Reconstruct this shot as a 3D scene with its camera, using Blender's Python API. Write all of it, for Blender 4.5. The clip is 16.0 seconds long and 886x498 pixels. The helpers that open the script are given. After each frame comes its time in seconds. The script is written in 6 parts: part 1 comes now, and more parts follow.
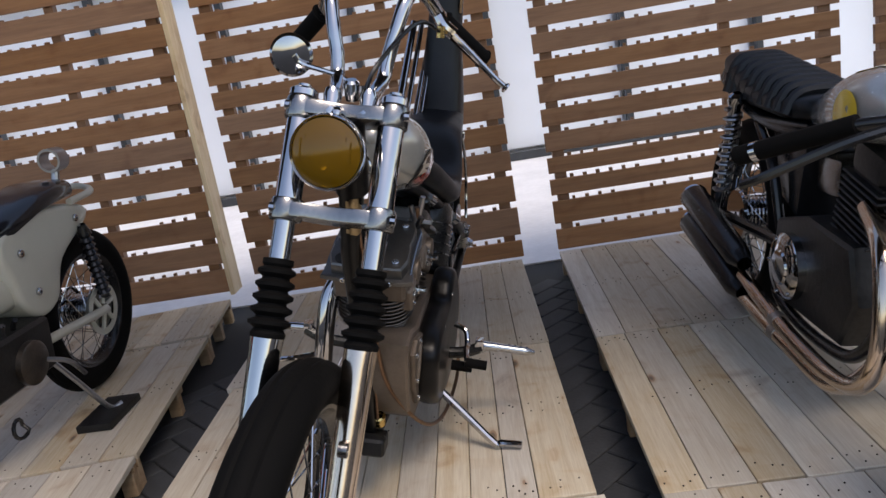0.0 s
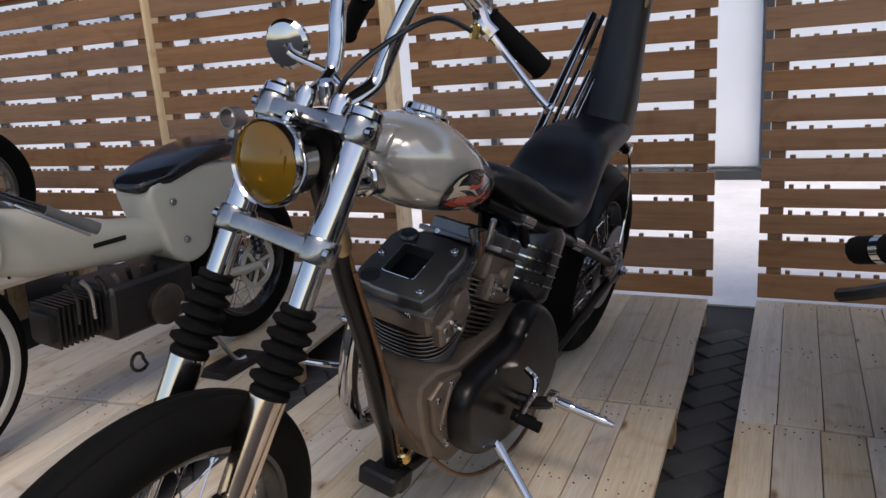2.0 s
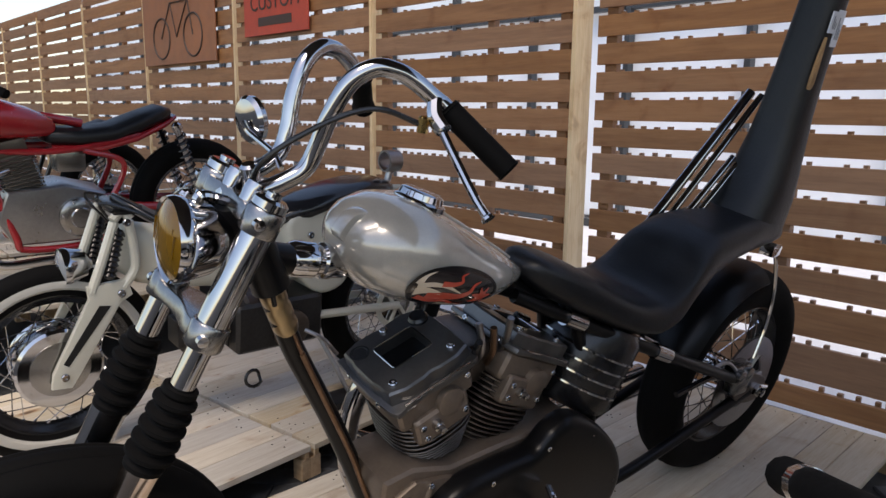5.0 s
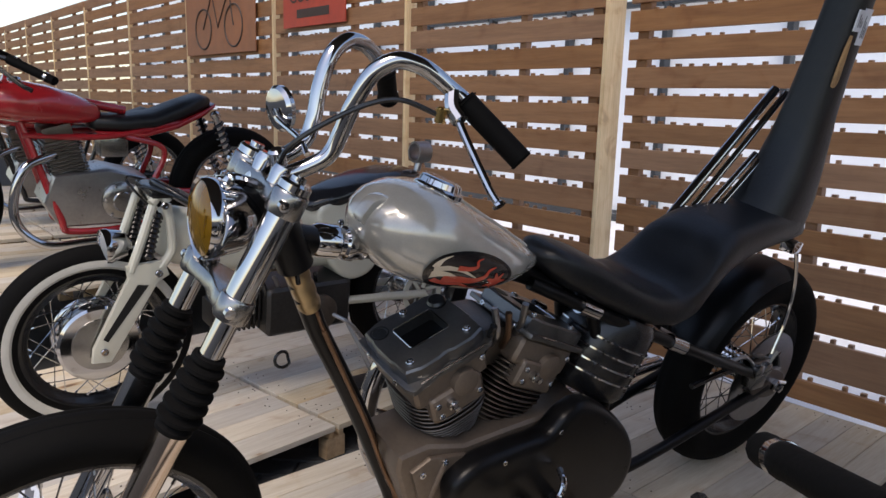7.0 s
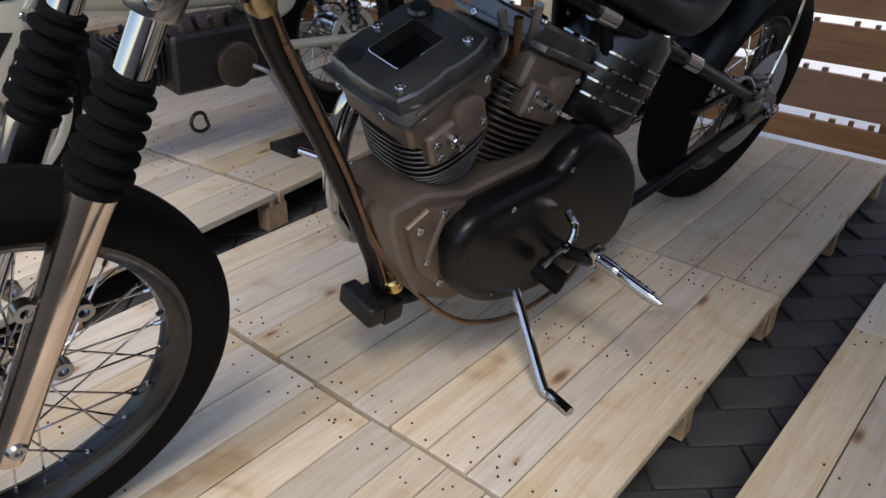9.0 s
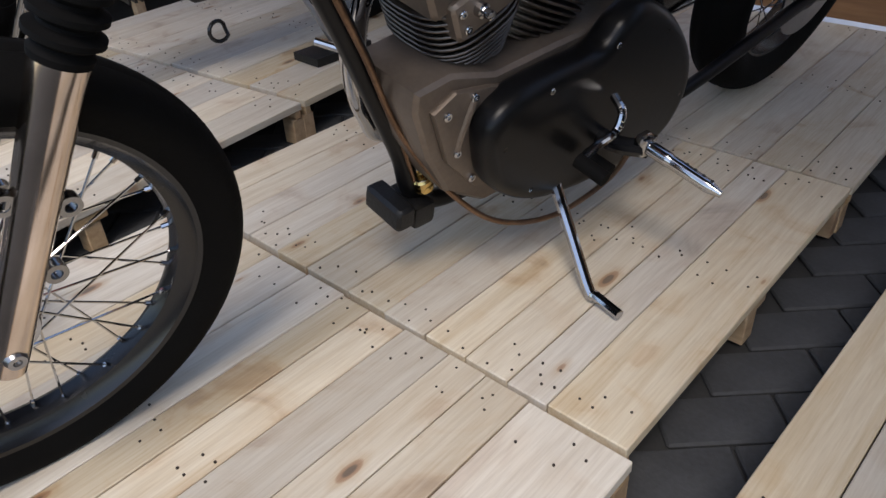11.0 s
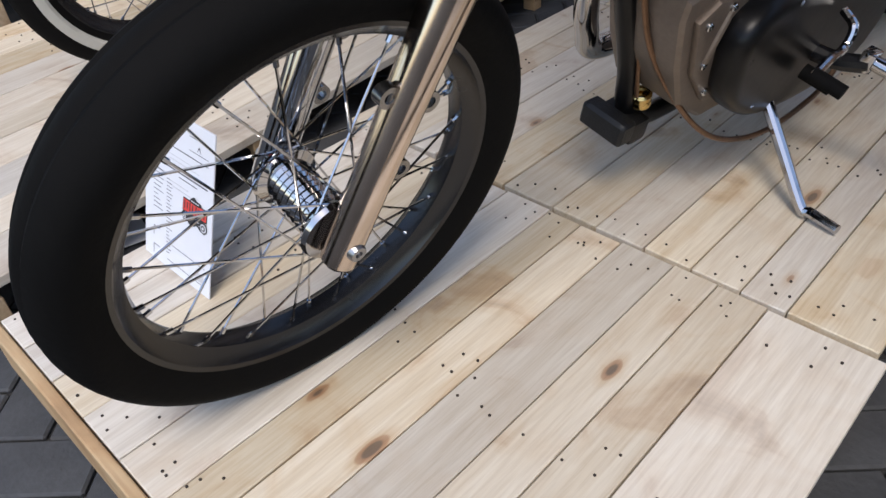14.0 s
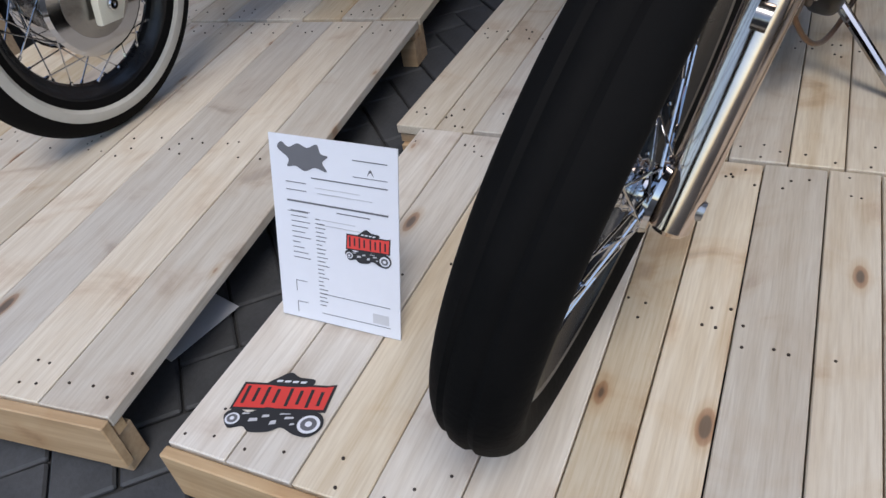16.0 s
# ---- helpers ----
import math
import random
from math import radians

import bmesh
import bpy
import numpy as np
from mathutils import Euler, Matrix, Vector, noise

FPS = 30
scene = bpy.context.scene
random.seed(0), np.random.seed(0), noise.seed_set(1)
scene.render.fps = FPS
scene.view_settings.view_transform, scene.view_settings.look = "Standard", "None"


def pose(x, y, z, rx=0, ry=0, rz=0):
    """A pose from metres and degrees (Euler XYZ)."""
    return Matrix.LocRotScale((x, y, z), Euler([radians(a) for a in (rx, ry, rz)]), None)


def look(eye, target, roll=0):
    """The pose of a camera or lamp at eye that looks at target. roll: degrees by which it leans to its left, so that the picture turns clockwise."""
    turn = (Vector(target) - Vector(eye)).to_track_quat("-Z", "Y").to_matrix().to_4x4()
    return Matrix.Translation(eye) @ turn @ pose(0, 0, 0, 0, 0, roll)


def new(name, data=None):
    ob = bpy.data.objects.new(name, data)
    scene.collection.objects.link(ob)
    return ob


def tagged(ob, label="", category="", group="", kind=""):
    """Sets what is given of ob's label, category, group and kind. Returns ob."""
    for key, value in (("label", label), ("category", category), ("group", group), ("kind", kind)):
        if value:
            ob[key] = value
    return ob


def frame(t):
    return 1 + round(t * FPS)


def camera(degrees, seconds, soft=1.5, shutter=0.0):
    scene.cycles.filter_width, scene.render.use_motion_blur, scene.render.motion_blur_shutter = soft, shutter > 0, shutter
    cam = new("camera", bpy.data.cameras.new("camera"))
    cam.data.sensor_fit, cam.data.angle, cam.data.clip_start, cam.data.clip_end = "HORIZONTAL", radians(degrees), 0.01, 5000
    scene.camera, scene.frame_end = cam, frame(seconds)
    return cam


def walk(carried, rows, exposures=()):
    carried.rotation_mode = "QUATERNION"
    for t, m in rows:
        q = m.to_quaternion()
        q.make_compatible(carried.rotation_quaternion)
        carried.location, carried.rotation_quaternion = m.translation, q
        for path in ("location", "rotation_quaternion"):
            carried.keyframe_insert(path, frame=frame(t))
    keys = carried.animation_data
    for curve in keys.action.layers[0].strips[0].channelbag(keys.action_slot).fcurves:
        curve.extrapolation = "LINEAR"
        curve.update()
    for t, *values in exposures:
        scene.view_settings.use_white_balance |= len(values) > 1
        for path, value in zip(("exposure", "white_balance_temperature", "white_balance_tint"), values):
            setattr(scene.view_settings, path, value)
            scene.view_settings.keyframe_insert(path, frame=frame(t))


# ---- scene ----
cam = camera(62.3, 16.0)
PATH = [
    (0, (-0.125, -1.466, 1.006), (-0.285, 0.462, 0.497), -9.8),
    (0.5, (0.053, -1.425, 0.984), (-0.353, 0.473, 0.501), -5.6),
    (1, (0.163, -1.368, 0.978), (-0.499, 0.448, 0.464), -6.4),
    (1.5, (0.221, -1.246, 0.983), (-0.602, 0.493, 0.436), -4.2),
    (2, (0.259, -1.117, 0.992), (-0.596, 0.628, 0.519), -4.1),
    (2.5, (0.328, -1.003, 0.984), (-0.735, 0.631, 0.538), -3.9),
    (3, (0.407, -0.906, 1.003), (-0.885, 0.532, 0.489), -0.5),
    (3.5, (0.439, -0.826, 1.021), (-0.941, 0.503, 0.447), -1.7),
    (4, (0.415, -0.772, 1.035), (-0.947, 0.564, 0.434), -1.7),
    (4.5, (0.486, -0.741, 1.048), (-0.912, 0.619, 0.607), 1.0),
    (4.7, (0.531, -0.737, 1.054), (-0.888, 0.615, 0.657), 0.8),
    (6.8, (0.667, -0.756, 1.071), (-0.807, 0.558, 0.75), 1.2),
    (7, (0.643, -0.755, 1.058), (-0.851, 0.519, 0.673), 1.6),
    (7.5, (0.543, -0.75, 1.01), (-0.913, 0.485, 0.412), 2.8),
    (8, (0.428, -0.747, 0.959), (-0.88, 0.549, 0.178), -0.6),
    (8.5, (0.364, -0.719, 0.913), (-0.829, 0.63, 0.043), 1.8),
    (8.7, (0.353, -0.7, 0.903), (-0.817, 0.644, -0.005), 1.3),
    (10.8, (0.308, -0.611, 0.789), (-0.865, 0.567, -0.323), -2.5),
    (11, (0.307, -0.615, 0.788), (-0.87, 0.545, -0.338), -3.4),
    (11.5, (0.301, -0.63, 0.778), (-0.873, 0.5, -0.382), -4.2),
    (12, (0.282, -0.645, 0.758), (-0.89, 0.438, -0.447), -2.3),
    (12.5, (0.256, -0.69, 0.744), (-0.936, 0.343, -0.486), -2.2),
    (13, (0.231, -0.762, 0.767), (-0.941, 0.298, -0.459), -3.6),
    (13.5, (0.186, -0.84, 0.762), (-0.974, 0.266, -0.435), -3.2),
    (14, (0.104, -0.891, 0.782), (-1.052, 0.166, -0.462), -4.2),
    (14.5, (-0.013, -0.941, 0.762), (-1.174, 0.149, -0.448), -7.4),
    (15, (-0.097, -1.008, 0.741), (-1.245, 0.124, -0.442), -8.7),
    (15.5, (-0.234, -1.107, 0.753), (-1.205, 0.144, -0.469), -10.2),
    (16, (-0.36, -1.149, 0.747), (-1.179, 0.169, -0.513), -10.4),
]
walk(cam, [(t, look(eye, target, roll)) for t, eye, target, roll in PATH],
     [(0, 0.58, 7200, 15), (4.7, 0.74, 7300, 15), (7.0, 0.78, 7200, 15), (7.5, 0.62, 7300, 15), (8.6, 0.8, 7100, 13), (11, 0.78, 6800, 12), (12.5, 0.93, 6700, 12), (14, 0.9, 6700, 12), (16, 0.62, 6500, 11)])

# ---- light ----
W = bpy.data.worlds.new("world")
scene.world = W
W.use_nodes = True
wn = W.node_tree.nodes
sky = wn.new("ShaderNodeTexSky")
sky.sky_type = "NISHITA"
sky.sun_disc = False
sky.sun_elevation, sky.sun_rotation = radians(60), radians(142)
wn["Background"].inputs["Strength"].default_value = 0.15
W.node_tree.links.new(sky.outputs[0], wn["Background"].inputs["Color"])
sun = new("sun", bpy.data.lights.new("sun", "SUN"))
sun.data.energy, sun.data.angle, sun.data.color = 1.3, radians(25), (1.0, 0.95, 0.89)
sun.matrix_world = look((0, 0, 0), (-0.35, 0.45, -1.0))

# ---- materials ----
def nodes_of(name):
    m = bpy.data.materials.new(name)
    m.use_nodes = True
    return m, m.node_tree.nodes, m.node_tree.links, m.node_tree.nodes["Principled BSDF"]


def tex_coord(n, l, scale=(1, 1, 1)):
    tc = n.new("ShaderNodeTexCoord")
    mp = n.new("ShaderNodeMapping")
    mp.inputs["Scale"].default_value = scale
    l.new(tc.outputs["Object"], mp.inputs["Vector"])
    return mp.outputs["Vector"]


def ramp(n, stops):
    r = n.new("ShaderNodeValToRGB")
    e = r.color_ramp.elements
    while len(e) < len(stops):
        e.new(0.5)
    for el, (p, c) in zip(e, stops):
        el.position, el.color = p, (*c, 1)
    return r


def plain(name, col, rough=0.5, metal=0.0, bump=0.0, scale=60, vary=0.15, coat=0.0, rvary=0.12, spec=0.5):
    """A surface with two scales of variation in colour, gloss and relief."""
    m, n, l, b = nodes_of(name)
    v = tex_coord(n, l)
    big = n.new("ShaderNodeTexNoise")
    big.inputs["Scale"].default_value = scale * 0.12
    fine = n.new("ShaderNodeTexNoise")
    fine.inputs["Scale"].default_value = scale
    fine.inputs["Detail"].default_value = 6
    for t in (big, fine):
        l.new(v, t.inputs["Vector"])
    mix = n.new("ShaderNodeMath")
    mix.operation = "MULTIPLY_ADD"
    l.new(big.outputs["Fac"], mix.inputs[0])
    mix.inputs[1].default_value = 0.6
    sc = n.new("ShaderNodeMath")
    sc.operation = "MULTIPLY"
    sc.inputs[1].default_value = 0.4
    l.new(fine.outputs["Fac"], sc.inputs[0])
    l.new(sc.outputs[0], mix.inputs[2])
    r = ramp(n, [(0.3, tuple(max(0, c * (1 - vary)) for c in col)), (0.7, tuple(min(1, c * (1 + vary)) for c in col))])
    l.new(mix.outputs[0], r.inputs["Fac"])
    l.new(r.outputs["Color"], b.inputs["Base Color"])
    rr = n.new("ShaderNodeMapRange")
    rr.inputs["From Min"].default_value, rr.inputs["From Max"].default_value = 0.3, 0.7
    rr.inputs["To Min"].default_value, rr.inputs["To Max"].default_value = max(0.02, rough - rvary * rough), min(1, rough + rvary * rough)
    l.new(mix.outputs[0], rr.inputs["Value"])
    l.new(rr.outputs[0], b.inputs["Roughness"])
    b.inputs["Metallic"].default_value = metal
    b.inputs["Coat Weight"].default_value = coat
    b.inputs["Specular IOR Level"].default_value = spec
    b.inputs["Coat Roughness"].default_value = 0.05
    if bump:
        bp = n.new("ShaderNodeBump")
        bp.inputs["Strength"].default_value = bump
        bp.inputs["Distance"].default_value = 0.002
        l.new(fine.outputs["Fac"], bp.inputs["Height"])
        l.new(bp.outputs[0], b.inputs["Normal"])
    return m


def wood(name, light, dark, along="Y", rough=0.6, tint=0.5, knots=True):
    """Sawn pine: grain along one axis, knots, and every board of its own tone."""
    m, n, l, b = nodes_of(name)
    info = n.new("ShaderNodeObjectInfo")
    tc = n.new("ShaderNodeTexCoord")
    off = n.new("ShaderNodeVectorMath")
    off.operation = "MULTIPLY_ADD"
    comb = n.new("ShaderNodeCombineXYZ")
    for i in range(3):
        l.new(info.outputs["Random"], comb.inputs[i])
    l.new(comb.outputs[0], off.inputs[0])
    off.inputs[1].default_value = (37, 53, 71)
    l.new(tc.outputs["Object"], off.inputs[2])
    mp = n.new("ShaderNodeMapping")
    s = {"X": (1.2, 16, 16), "Y": (30, 1.5, 30), "Z": (16, 16, 1.2)}[along]
    mp.inputs["Scale"].default_value = s
    l.new(off.outputs[0], mp.inputs["Vector"])
    g = n.new("ShaderNodeTexNoise")
    g.inputs["Scale"].default_value, g.inputs["Detail"].default_value, g.inputs["Distortion"].default_value = 1.6, 5, 0.6
    l.new(mp.outputs[0], g.inputs["Vector"])
    f = n.new("ShaderNodeTexNoise")
    f.inputs["Scale"].default_value, f.inputs["Detail"].default_value = 9, 4
    l.new(mp.outputs[0], f.inputs["Vector"])
    st = n.new("ShaderNodeTexNoise")
    st.inputs["Scale"].default_value, st.inputs["Detail"].default_value, st.inputs["Distortion"].default_value = 6.0, 7, 1.2
    l.new(off.outputs[0], st.inputs["Vector"])
    r = ramp(n, [(0.3, dark), (0.62, light)])
    l.new(g.outputs["Fac"], r.inputs["Fac"])
    mul = n.new("ShaderNodeMix")
    mul.data_type, mul.blend_type = "RGBA", "MULTIPLY"
    mul.inputs["Factor"].default_value = 0.28
    r2 = ramp(n, [(0.3, (0.55, 0.47, 0.4)), (0.6, (1, 1, 1))])
    l.new(f.outputs["Fac"], r2.inputs["Fac"])
    l.new(r.outputs["Color"], mul.inputs[6])
    l.new(r2.outputs["Color"], mul.inputs[7])
    # dirt in soft patches
    mul2 = n.new("ShaderNodeMix")
    mul2.data_type, mul2.blend_type = "RGBA", "MULTIPLY"
    mul2.inputs["Factor"].default_value = tint
    r3 = ramp(n, [(0.27, (0.42, 0.30, 0.23)), (0.34, (0.72, 0.58, 0.48)), (0.40, (0.93, 0.87, 0.81)), (0.50, (1, 1, 1))])
    l.new(st.outputs["Fac"], r3.inputs["Fac"])
    l.new(mul.outputs[2], mul2.inputs[6])
    l.new(r3.outputs["Color"], mul2.inputs[7])
    # board by board
    hsv = n.new("ShaderNodeHueSaturation")
    vr = n.new("ShaderNodeMapRange")
    vr.inputs["To Min"].default_value, vr.inputs["To Max"].default_value = (0.80, 1.10) if along == "Y" else (0.90, 1.06)
    l.new(info.outputs["Random"], vr.inputs["Value"])
    l.new(vr.outputs[0], hsv.inputs["Value"])
    w2 = n.new("ShaderNodeTexWhiteNoise")
    w2.noise_dimensions = "1D"
    l.new(info.outputs["Random"], w2.inputs["W"])
    sr = n.new("ShaderNodeMapRange")
    sr.inputs["To Min"].default_value, sr.inputs["To Max"].default_value = (0.65, 1.45) if along == "Y" else (0.92, 1.12)
    l.new(w2.outputs["Value"], sr.inputs["Value"])
    l.new(sr.outputs[0], hsv.inputs["Saturation"])
    l.new(mul2.outputs[2], hsv.inputs["Color"])
    out = hsv.outputs["Color"]
    if knots:
        km = n.new("ShaderNodeMapping")
        km.inputs["Scale"].default_value = {"X": (3.2, 9, 1), "Y": (7.0, 2.6, 1), "Z": (9, 1, 3.2)}[along]
        l.new(off.outputs[0], km.inputs["Vector"])
        vo = n.new("ShaderNodeTexVoronoi")
        vo.inputs["Scale"].default_value = 1.0
        if along == "Y":
            vo.voronoi_dimensions = "2D"
        l.new(km.outputs[0], vo.inputs["Vector"])
        kr = ramp(n, [(0.022, (0.10, 0.05, 0.03)), (0.034, (0.45, 0.26, 0.16)), (0.055, (0.58, 0.38, 0.26)), (0.066, (0.86, 0.76, 0.66)), (0.12, (1, 1, 1))])
        # not every cell holds a knot, and no two are of one size
        rare = n.new("ShaderNodeMapRange")
        rare.inputs["From Min"].default_value, rare.inputs["From Max"].default_value = 0.35, 1.0
        rare.inputs["To Min"].default_value, rare.inputs["To Max"].default_value = 0.16, -0.02
        sep = n.new("ShaderNodeSeparateColor")
        l.new(vo.outputs["Color"], sep.inputs[0])
        l.new(sep.outputs[0], rare.inputs["Value"])
        warp = n.new("ShaderNodeMath")
        warp.operation = "MULTIPLY_ADD"
        l.new(st.outputs["Fac"], warp.inputs[0])
        warp.inputs[1].default_value = 0.05
        l.new(vo.outputs["Distance"], warp.inputs[2])
        add = n.new("ShaderNodeMath")
        add.operation = "ADD"
        l.new(warp.outputs[0], add.inputs[0])
        l.new(rare.outputs[0], add.inputs[1])
        less = n.new("ShaderNodeMath")
        less.operation = "SUBTRACT"
        less.inputs[1].default_value = 0.025
        l.new(add.outputs[0], less.inputs[0])
        l.new(less.outputs[0], kr.inputs["Fac"])
        mk = n.new("ShaderNodeMix")
        mk.data_type, mk.blend_type = "RGBA", "MULTIPLY"
        mk.inputs["Factor"].default_value = 0.8
        l.new(out, mk.inputs[6])
        l.new(kr.outputs["Color"], mk.inputs[7])
        out = mk.outputs[2]
    l.new(out, b.inputs["Base Color"])
    b.inputs["Roughness"].default_value = rough
    bp = n.new("ShaderNodeBump")
    bp.inputs["Strength"].default_value, bp.inputs["Distance"].default_value = 0.25, 0.002
    l.new(f.outputs["Fac"], bp.inputs["Height"])
    l.new(bp.outputs[0], b.inputs["Normal"])
    return m


PINE = wood("pine_floor_board", (0.66, 0.595, 0.49), (0.57, 0.49, 0.38), "Y", tint=0.5)
PINE_X = wood("pine_cross_board", (0.55, 0.40, 0.25), (0.38, 0.26, 0.15), "X", knots=False)
SLAT = wood("fence_slat", (0.33, 0.17, 0.085), (0.24, 0.12, 0.06), "X", tint=0.35)
POST = wood("fence_post", (0.80, 0.63, 0.40), (0.66, 0.48, 0.28), "Z", knots=False)
# dark surface of the added overhead light blocker
ADDED_SHADE = plain("added_shade_dark", (0.06, 0.055, 0.05), 0.9, 0, 0.3, 20, 0.2)
PAVER = plain("paver_stone", (0.045, 0.047, 0.05), 0.75, 0, 0.8, 90, 0.4)
PAVE_JOINT = plain("joint_sand", (0.03, 0.03, 0.03), 0.95, 0, 0.5, 120, 0.3)
OUTSIDE = plain("pale_paving", (0.76, 0.76, 0.77), 0.8, 0, 0.3, 30, 0.1)
CHROME = plain("chrome", (0.48, 0.48, 0.49), 0.07, 1.0, 0, 40, 0.05, rvary=0.3)
ALLOY = plain("cast_alloy", (0.29, 0.285, 0.28), 0.24, 1.0, 0.15, 120, 0.15)
ALLOY_DARK = plain("dull_engine_alloy", (0.125, 0.105, 0.09), 0.36, 0.9, 0.25, 140, 0.25)
STEEL = plain("steel", (0.35, 0.35, 0.36), 0.3, 1.0, 0.1, 100, 0.15)
RUBBER = plain("tyre_rubber", (0.0045, 0.0042, 0.004), 0.75, 0, 0.25, 120, 0.3, spec=0.08)
BLACK = plain("black_paint", (0.008, 0.008, 0.009), 0.25, 0, 0.03, 60, 0.3)
BLACK_MATT = plain("black_crinkle", (0.009, 0.009, 0.0095), 0.45, 0, 0.4, 200, 0.3, spec=0.3)
COVER_BLACK = plain("satin_black_cover", (0.004, 0.004, 0.0045), 0.32, 0, 0.05, 60, 0.3, spec=0.22)
LEATHER = plain("black_leather", (0.008, 0.0085, 0.010), 0.4, 0, 0.3, 160, 0.35, spec=0.35)
PEARL = plain("pearl_grey_paint", (0.37, 0.36, 0.33), 0.22, 0.35, 0, 300, 0.08, coat=1.0)
CREAM = plain("cream_paint", (0.54, 0.52, 0.43), 0.3, 0, 0, 20, 0.05, coat=0.5)
RED = plain("red_paint", (0.30, 0.012, 0.016), 0.25, 0, 0, 20, 0.1, coat=0.6)
WHITE_RUBBER = plain("whitewall_rubber", (0.46, 0.44, 0.39), 0.7, 0, 0.1, 60, 0.1)
PAPER = plain("paper", (0.66, 0.67, 0.71), 0.7, 0, 0.05, 40, 0.03)
PRINT = plain("grey_ink", (0.12, 0.12, 0.13), 0.8, 0, 0, 40, 0.1)
FAINT = plain("faint_ink", (0.5, 0.5, 0.52), 0.8, 0, 0, 40, 0.1)
PRINT_BLACK = plain("black_ink", (0.02, 0.02, 0.022), 0.7, 0, 0, 40, 0.1)
PRINT_RED = plain("red_ink", (0.62, 0.05, 0.04), 0.6, 0, 0, 40, 0.1)
BRASS = plain("brass", (0.60, 0.42, 0.16), 0.2, 1.0, 0, 40, 0.1)
COPPER = plain("heat_tinted_pipe", (0.60, 0.50, 0.42), 0.14, 1.0, 0, 20, 0.25)


def glass(name, col, rough=0.05, trans=1.0):
    m, n, l, b = nodes_of(name)
    b.inputs["Base Color"].default_value = (*col, 1)
    b.inputs["Roughness"].default_value = rough
    b.inputs["Transmission Weight"].default_value = trans
    b.inputs["IOR"].default_value = 1.45
    return m


AMBER = glass("amber_glass", (0.20, 0.10, 0.004), 0.09, 0.35)
CLEAR = glass("clear_lens", (0.9, 0.92, 0.94), 0.08, 0.7)


# ---- mesh helpers ----
def mesh_of(bm, name, material, smooth=True, sharp=35):
    me = bpy.data.meshes.new(name)
    bmesh.ops.recalc_face_normals(bm, faces=bm.faces)
    if smooth:
        for f in bm.faces:
            f.smooth = True
        lim = radians(sharp)
        for e in bm.edges:
            if len(e.link_faces) == 2 and e.calc_face_angle(0) > lim:
                e.smooth = False
    bm.to_mesh(me)
    bm.free()
    for mt in (material if isinstance(material, (list, tuple)) else [material]):
        me.materials.append(mt)
    return me


def part(name, bm, material, parent, label="", smooth=True, sharp=35):
    ob = new(name, mesh_of(bm, name, material, smooth, sharp))
    ob.parent = parent
    return tagged(ob, label) if label else ob


def thing(name, label, category, m=None, group="", kind=""):
    ob = new(name)
    ob.empty_display_size = 0.05
    if m is not None:
        ob.matrix_world = m
    return tagged(ob, label, category, group, kind)


def solo(name, bm, material, label, category, group="", kind="", smooth=True):
    return tagged(new(name, mesh_of(bm, name, material, smooth)), label, category, group, kind)


def box_bm(x0, x1, y0, y1, z0, z1, bevel=0.0, bm=None, seg=2):
    own = bm is None
    bm = bm or bmesh.new()
    made = bmesh.ops.create_cube(bm, size=1, matrix=Matrix.Translation(((x0 + x1) / 2, (y0 + y1) / 2, (z0 + z1) / 2)) @ Matrix.Diagonal((x1 - x0, y1 - y0, z1 - z0, 1)))
    if bevel:
        vs = set(made["verts"])
        bmesh.ops.bevel(bm, geom=[e for e in bm.edges if e.verts[0] in vs], offset=bevel, segments=seg, affect="EDGES", profile=0.7)
    return bm


def smooth_path(pts, per=8):
    """Points along a smooth line through pts."""
    p = [Vector(q) for q in pts]
    if len(p) < 3:
        return p
    p = [2 * p[0] - p[1]] + p + [2 * p[-1] - p[-2]]
    out = []
    for i in range(1, len(p) - 2):
        a, b, c, d = p[i - 1:i + 3]
        for k in range(per):
            t = k / per
            out.append(0.5 * ((2 * b) + (c - a) * t + (2 * a - 5 * b + 4 * c - d) * t * t + (3 * b - a - 3 * c + d) * t ** 3))
    out.append(p[-2])
    return out


def tube_bm(pts, radius, sides=12, bm=None, per=8, closed=False, caps=True, smooth=True):
    """A tube along a line; radius is a number or a function of 0..1."""
    bm = bm or bmesh.new()
    path = smooth_path(pts, per) if smooth else [Vector(q) for q in pts]
    n = len(path)
    up = None
    rings = []
    for i, q in enumerate(path):
        a, b = path[max(i - 1, 0)], path[min(i + 1, n - 1)]
        if closed:
            a, b = path[i - 1], path[(i + 1) % n]
        d = (b - a).normalized()
        if up is None:
            up = d.orthogonal().normalized()
        up = (up - d * up.dot(d)).normalized()
        side = d.cross(up)
        r = radius(i / max(n - 1, 1)) if callable(radius) else radius
        rings.append([bm.verts.new(q + r * (math.cos(2 * math.pi * k / sides) * up + math.sin(2 * math.pi * k / sides) * side)) for k in range(sides)])
    pairs = list(zip(rings, rings[1:])) + ([(rings[-1], rings[0])] if closed else [])
    for r0, r1 in pairs:
        for k in range(sides):
            bm.faces.new((r0[k], r0[(k + 1) % sides], r1[(k + 1) % sides], r1[k]))
    if caps and not closed:
        bm.faces.new(rings[0][::-1])
        bm.faces.new(rings[-1])
    return bm


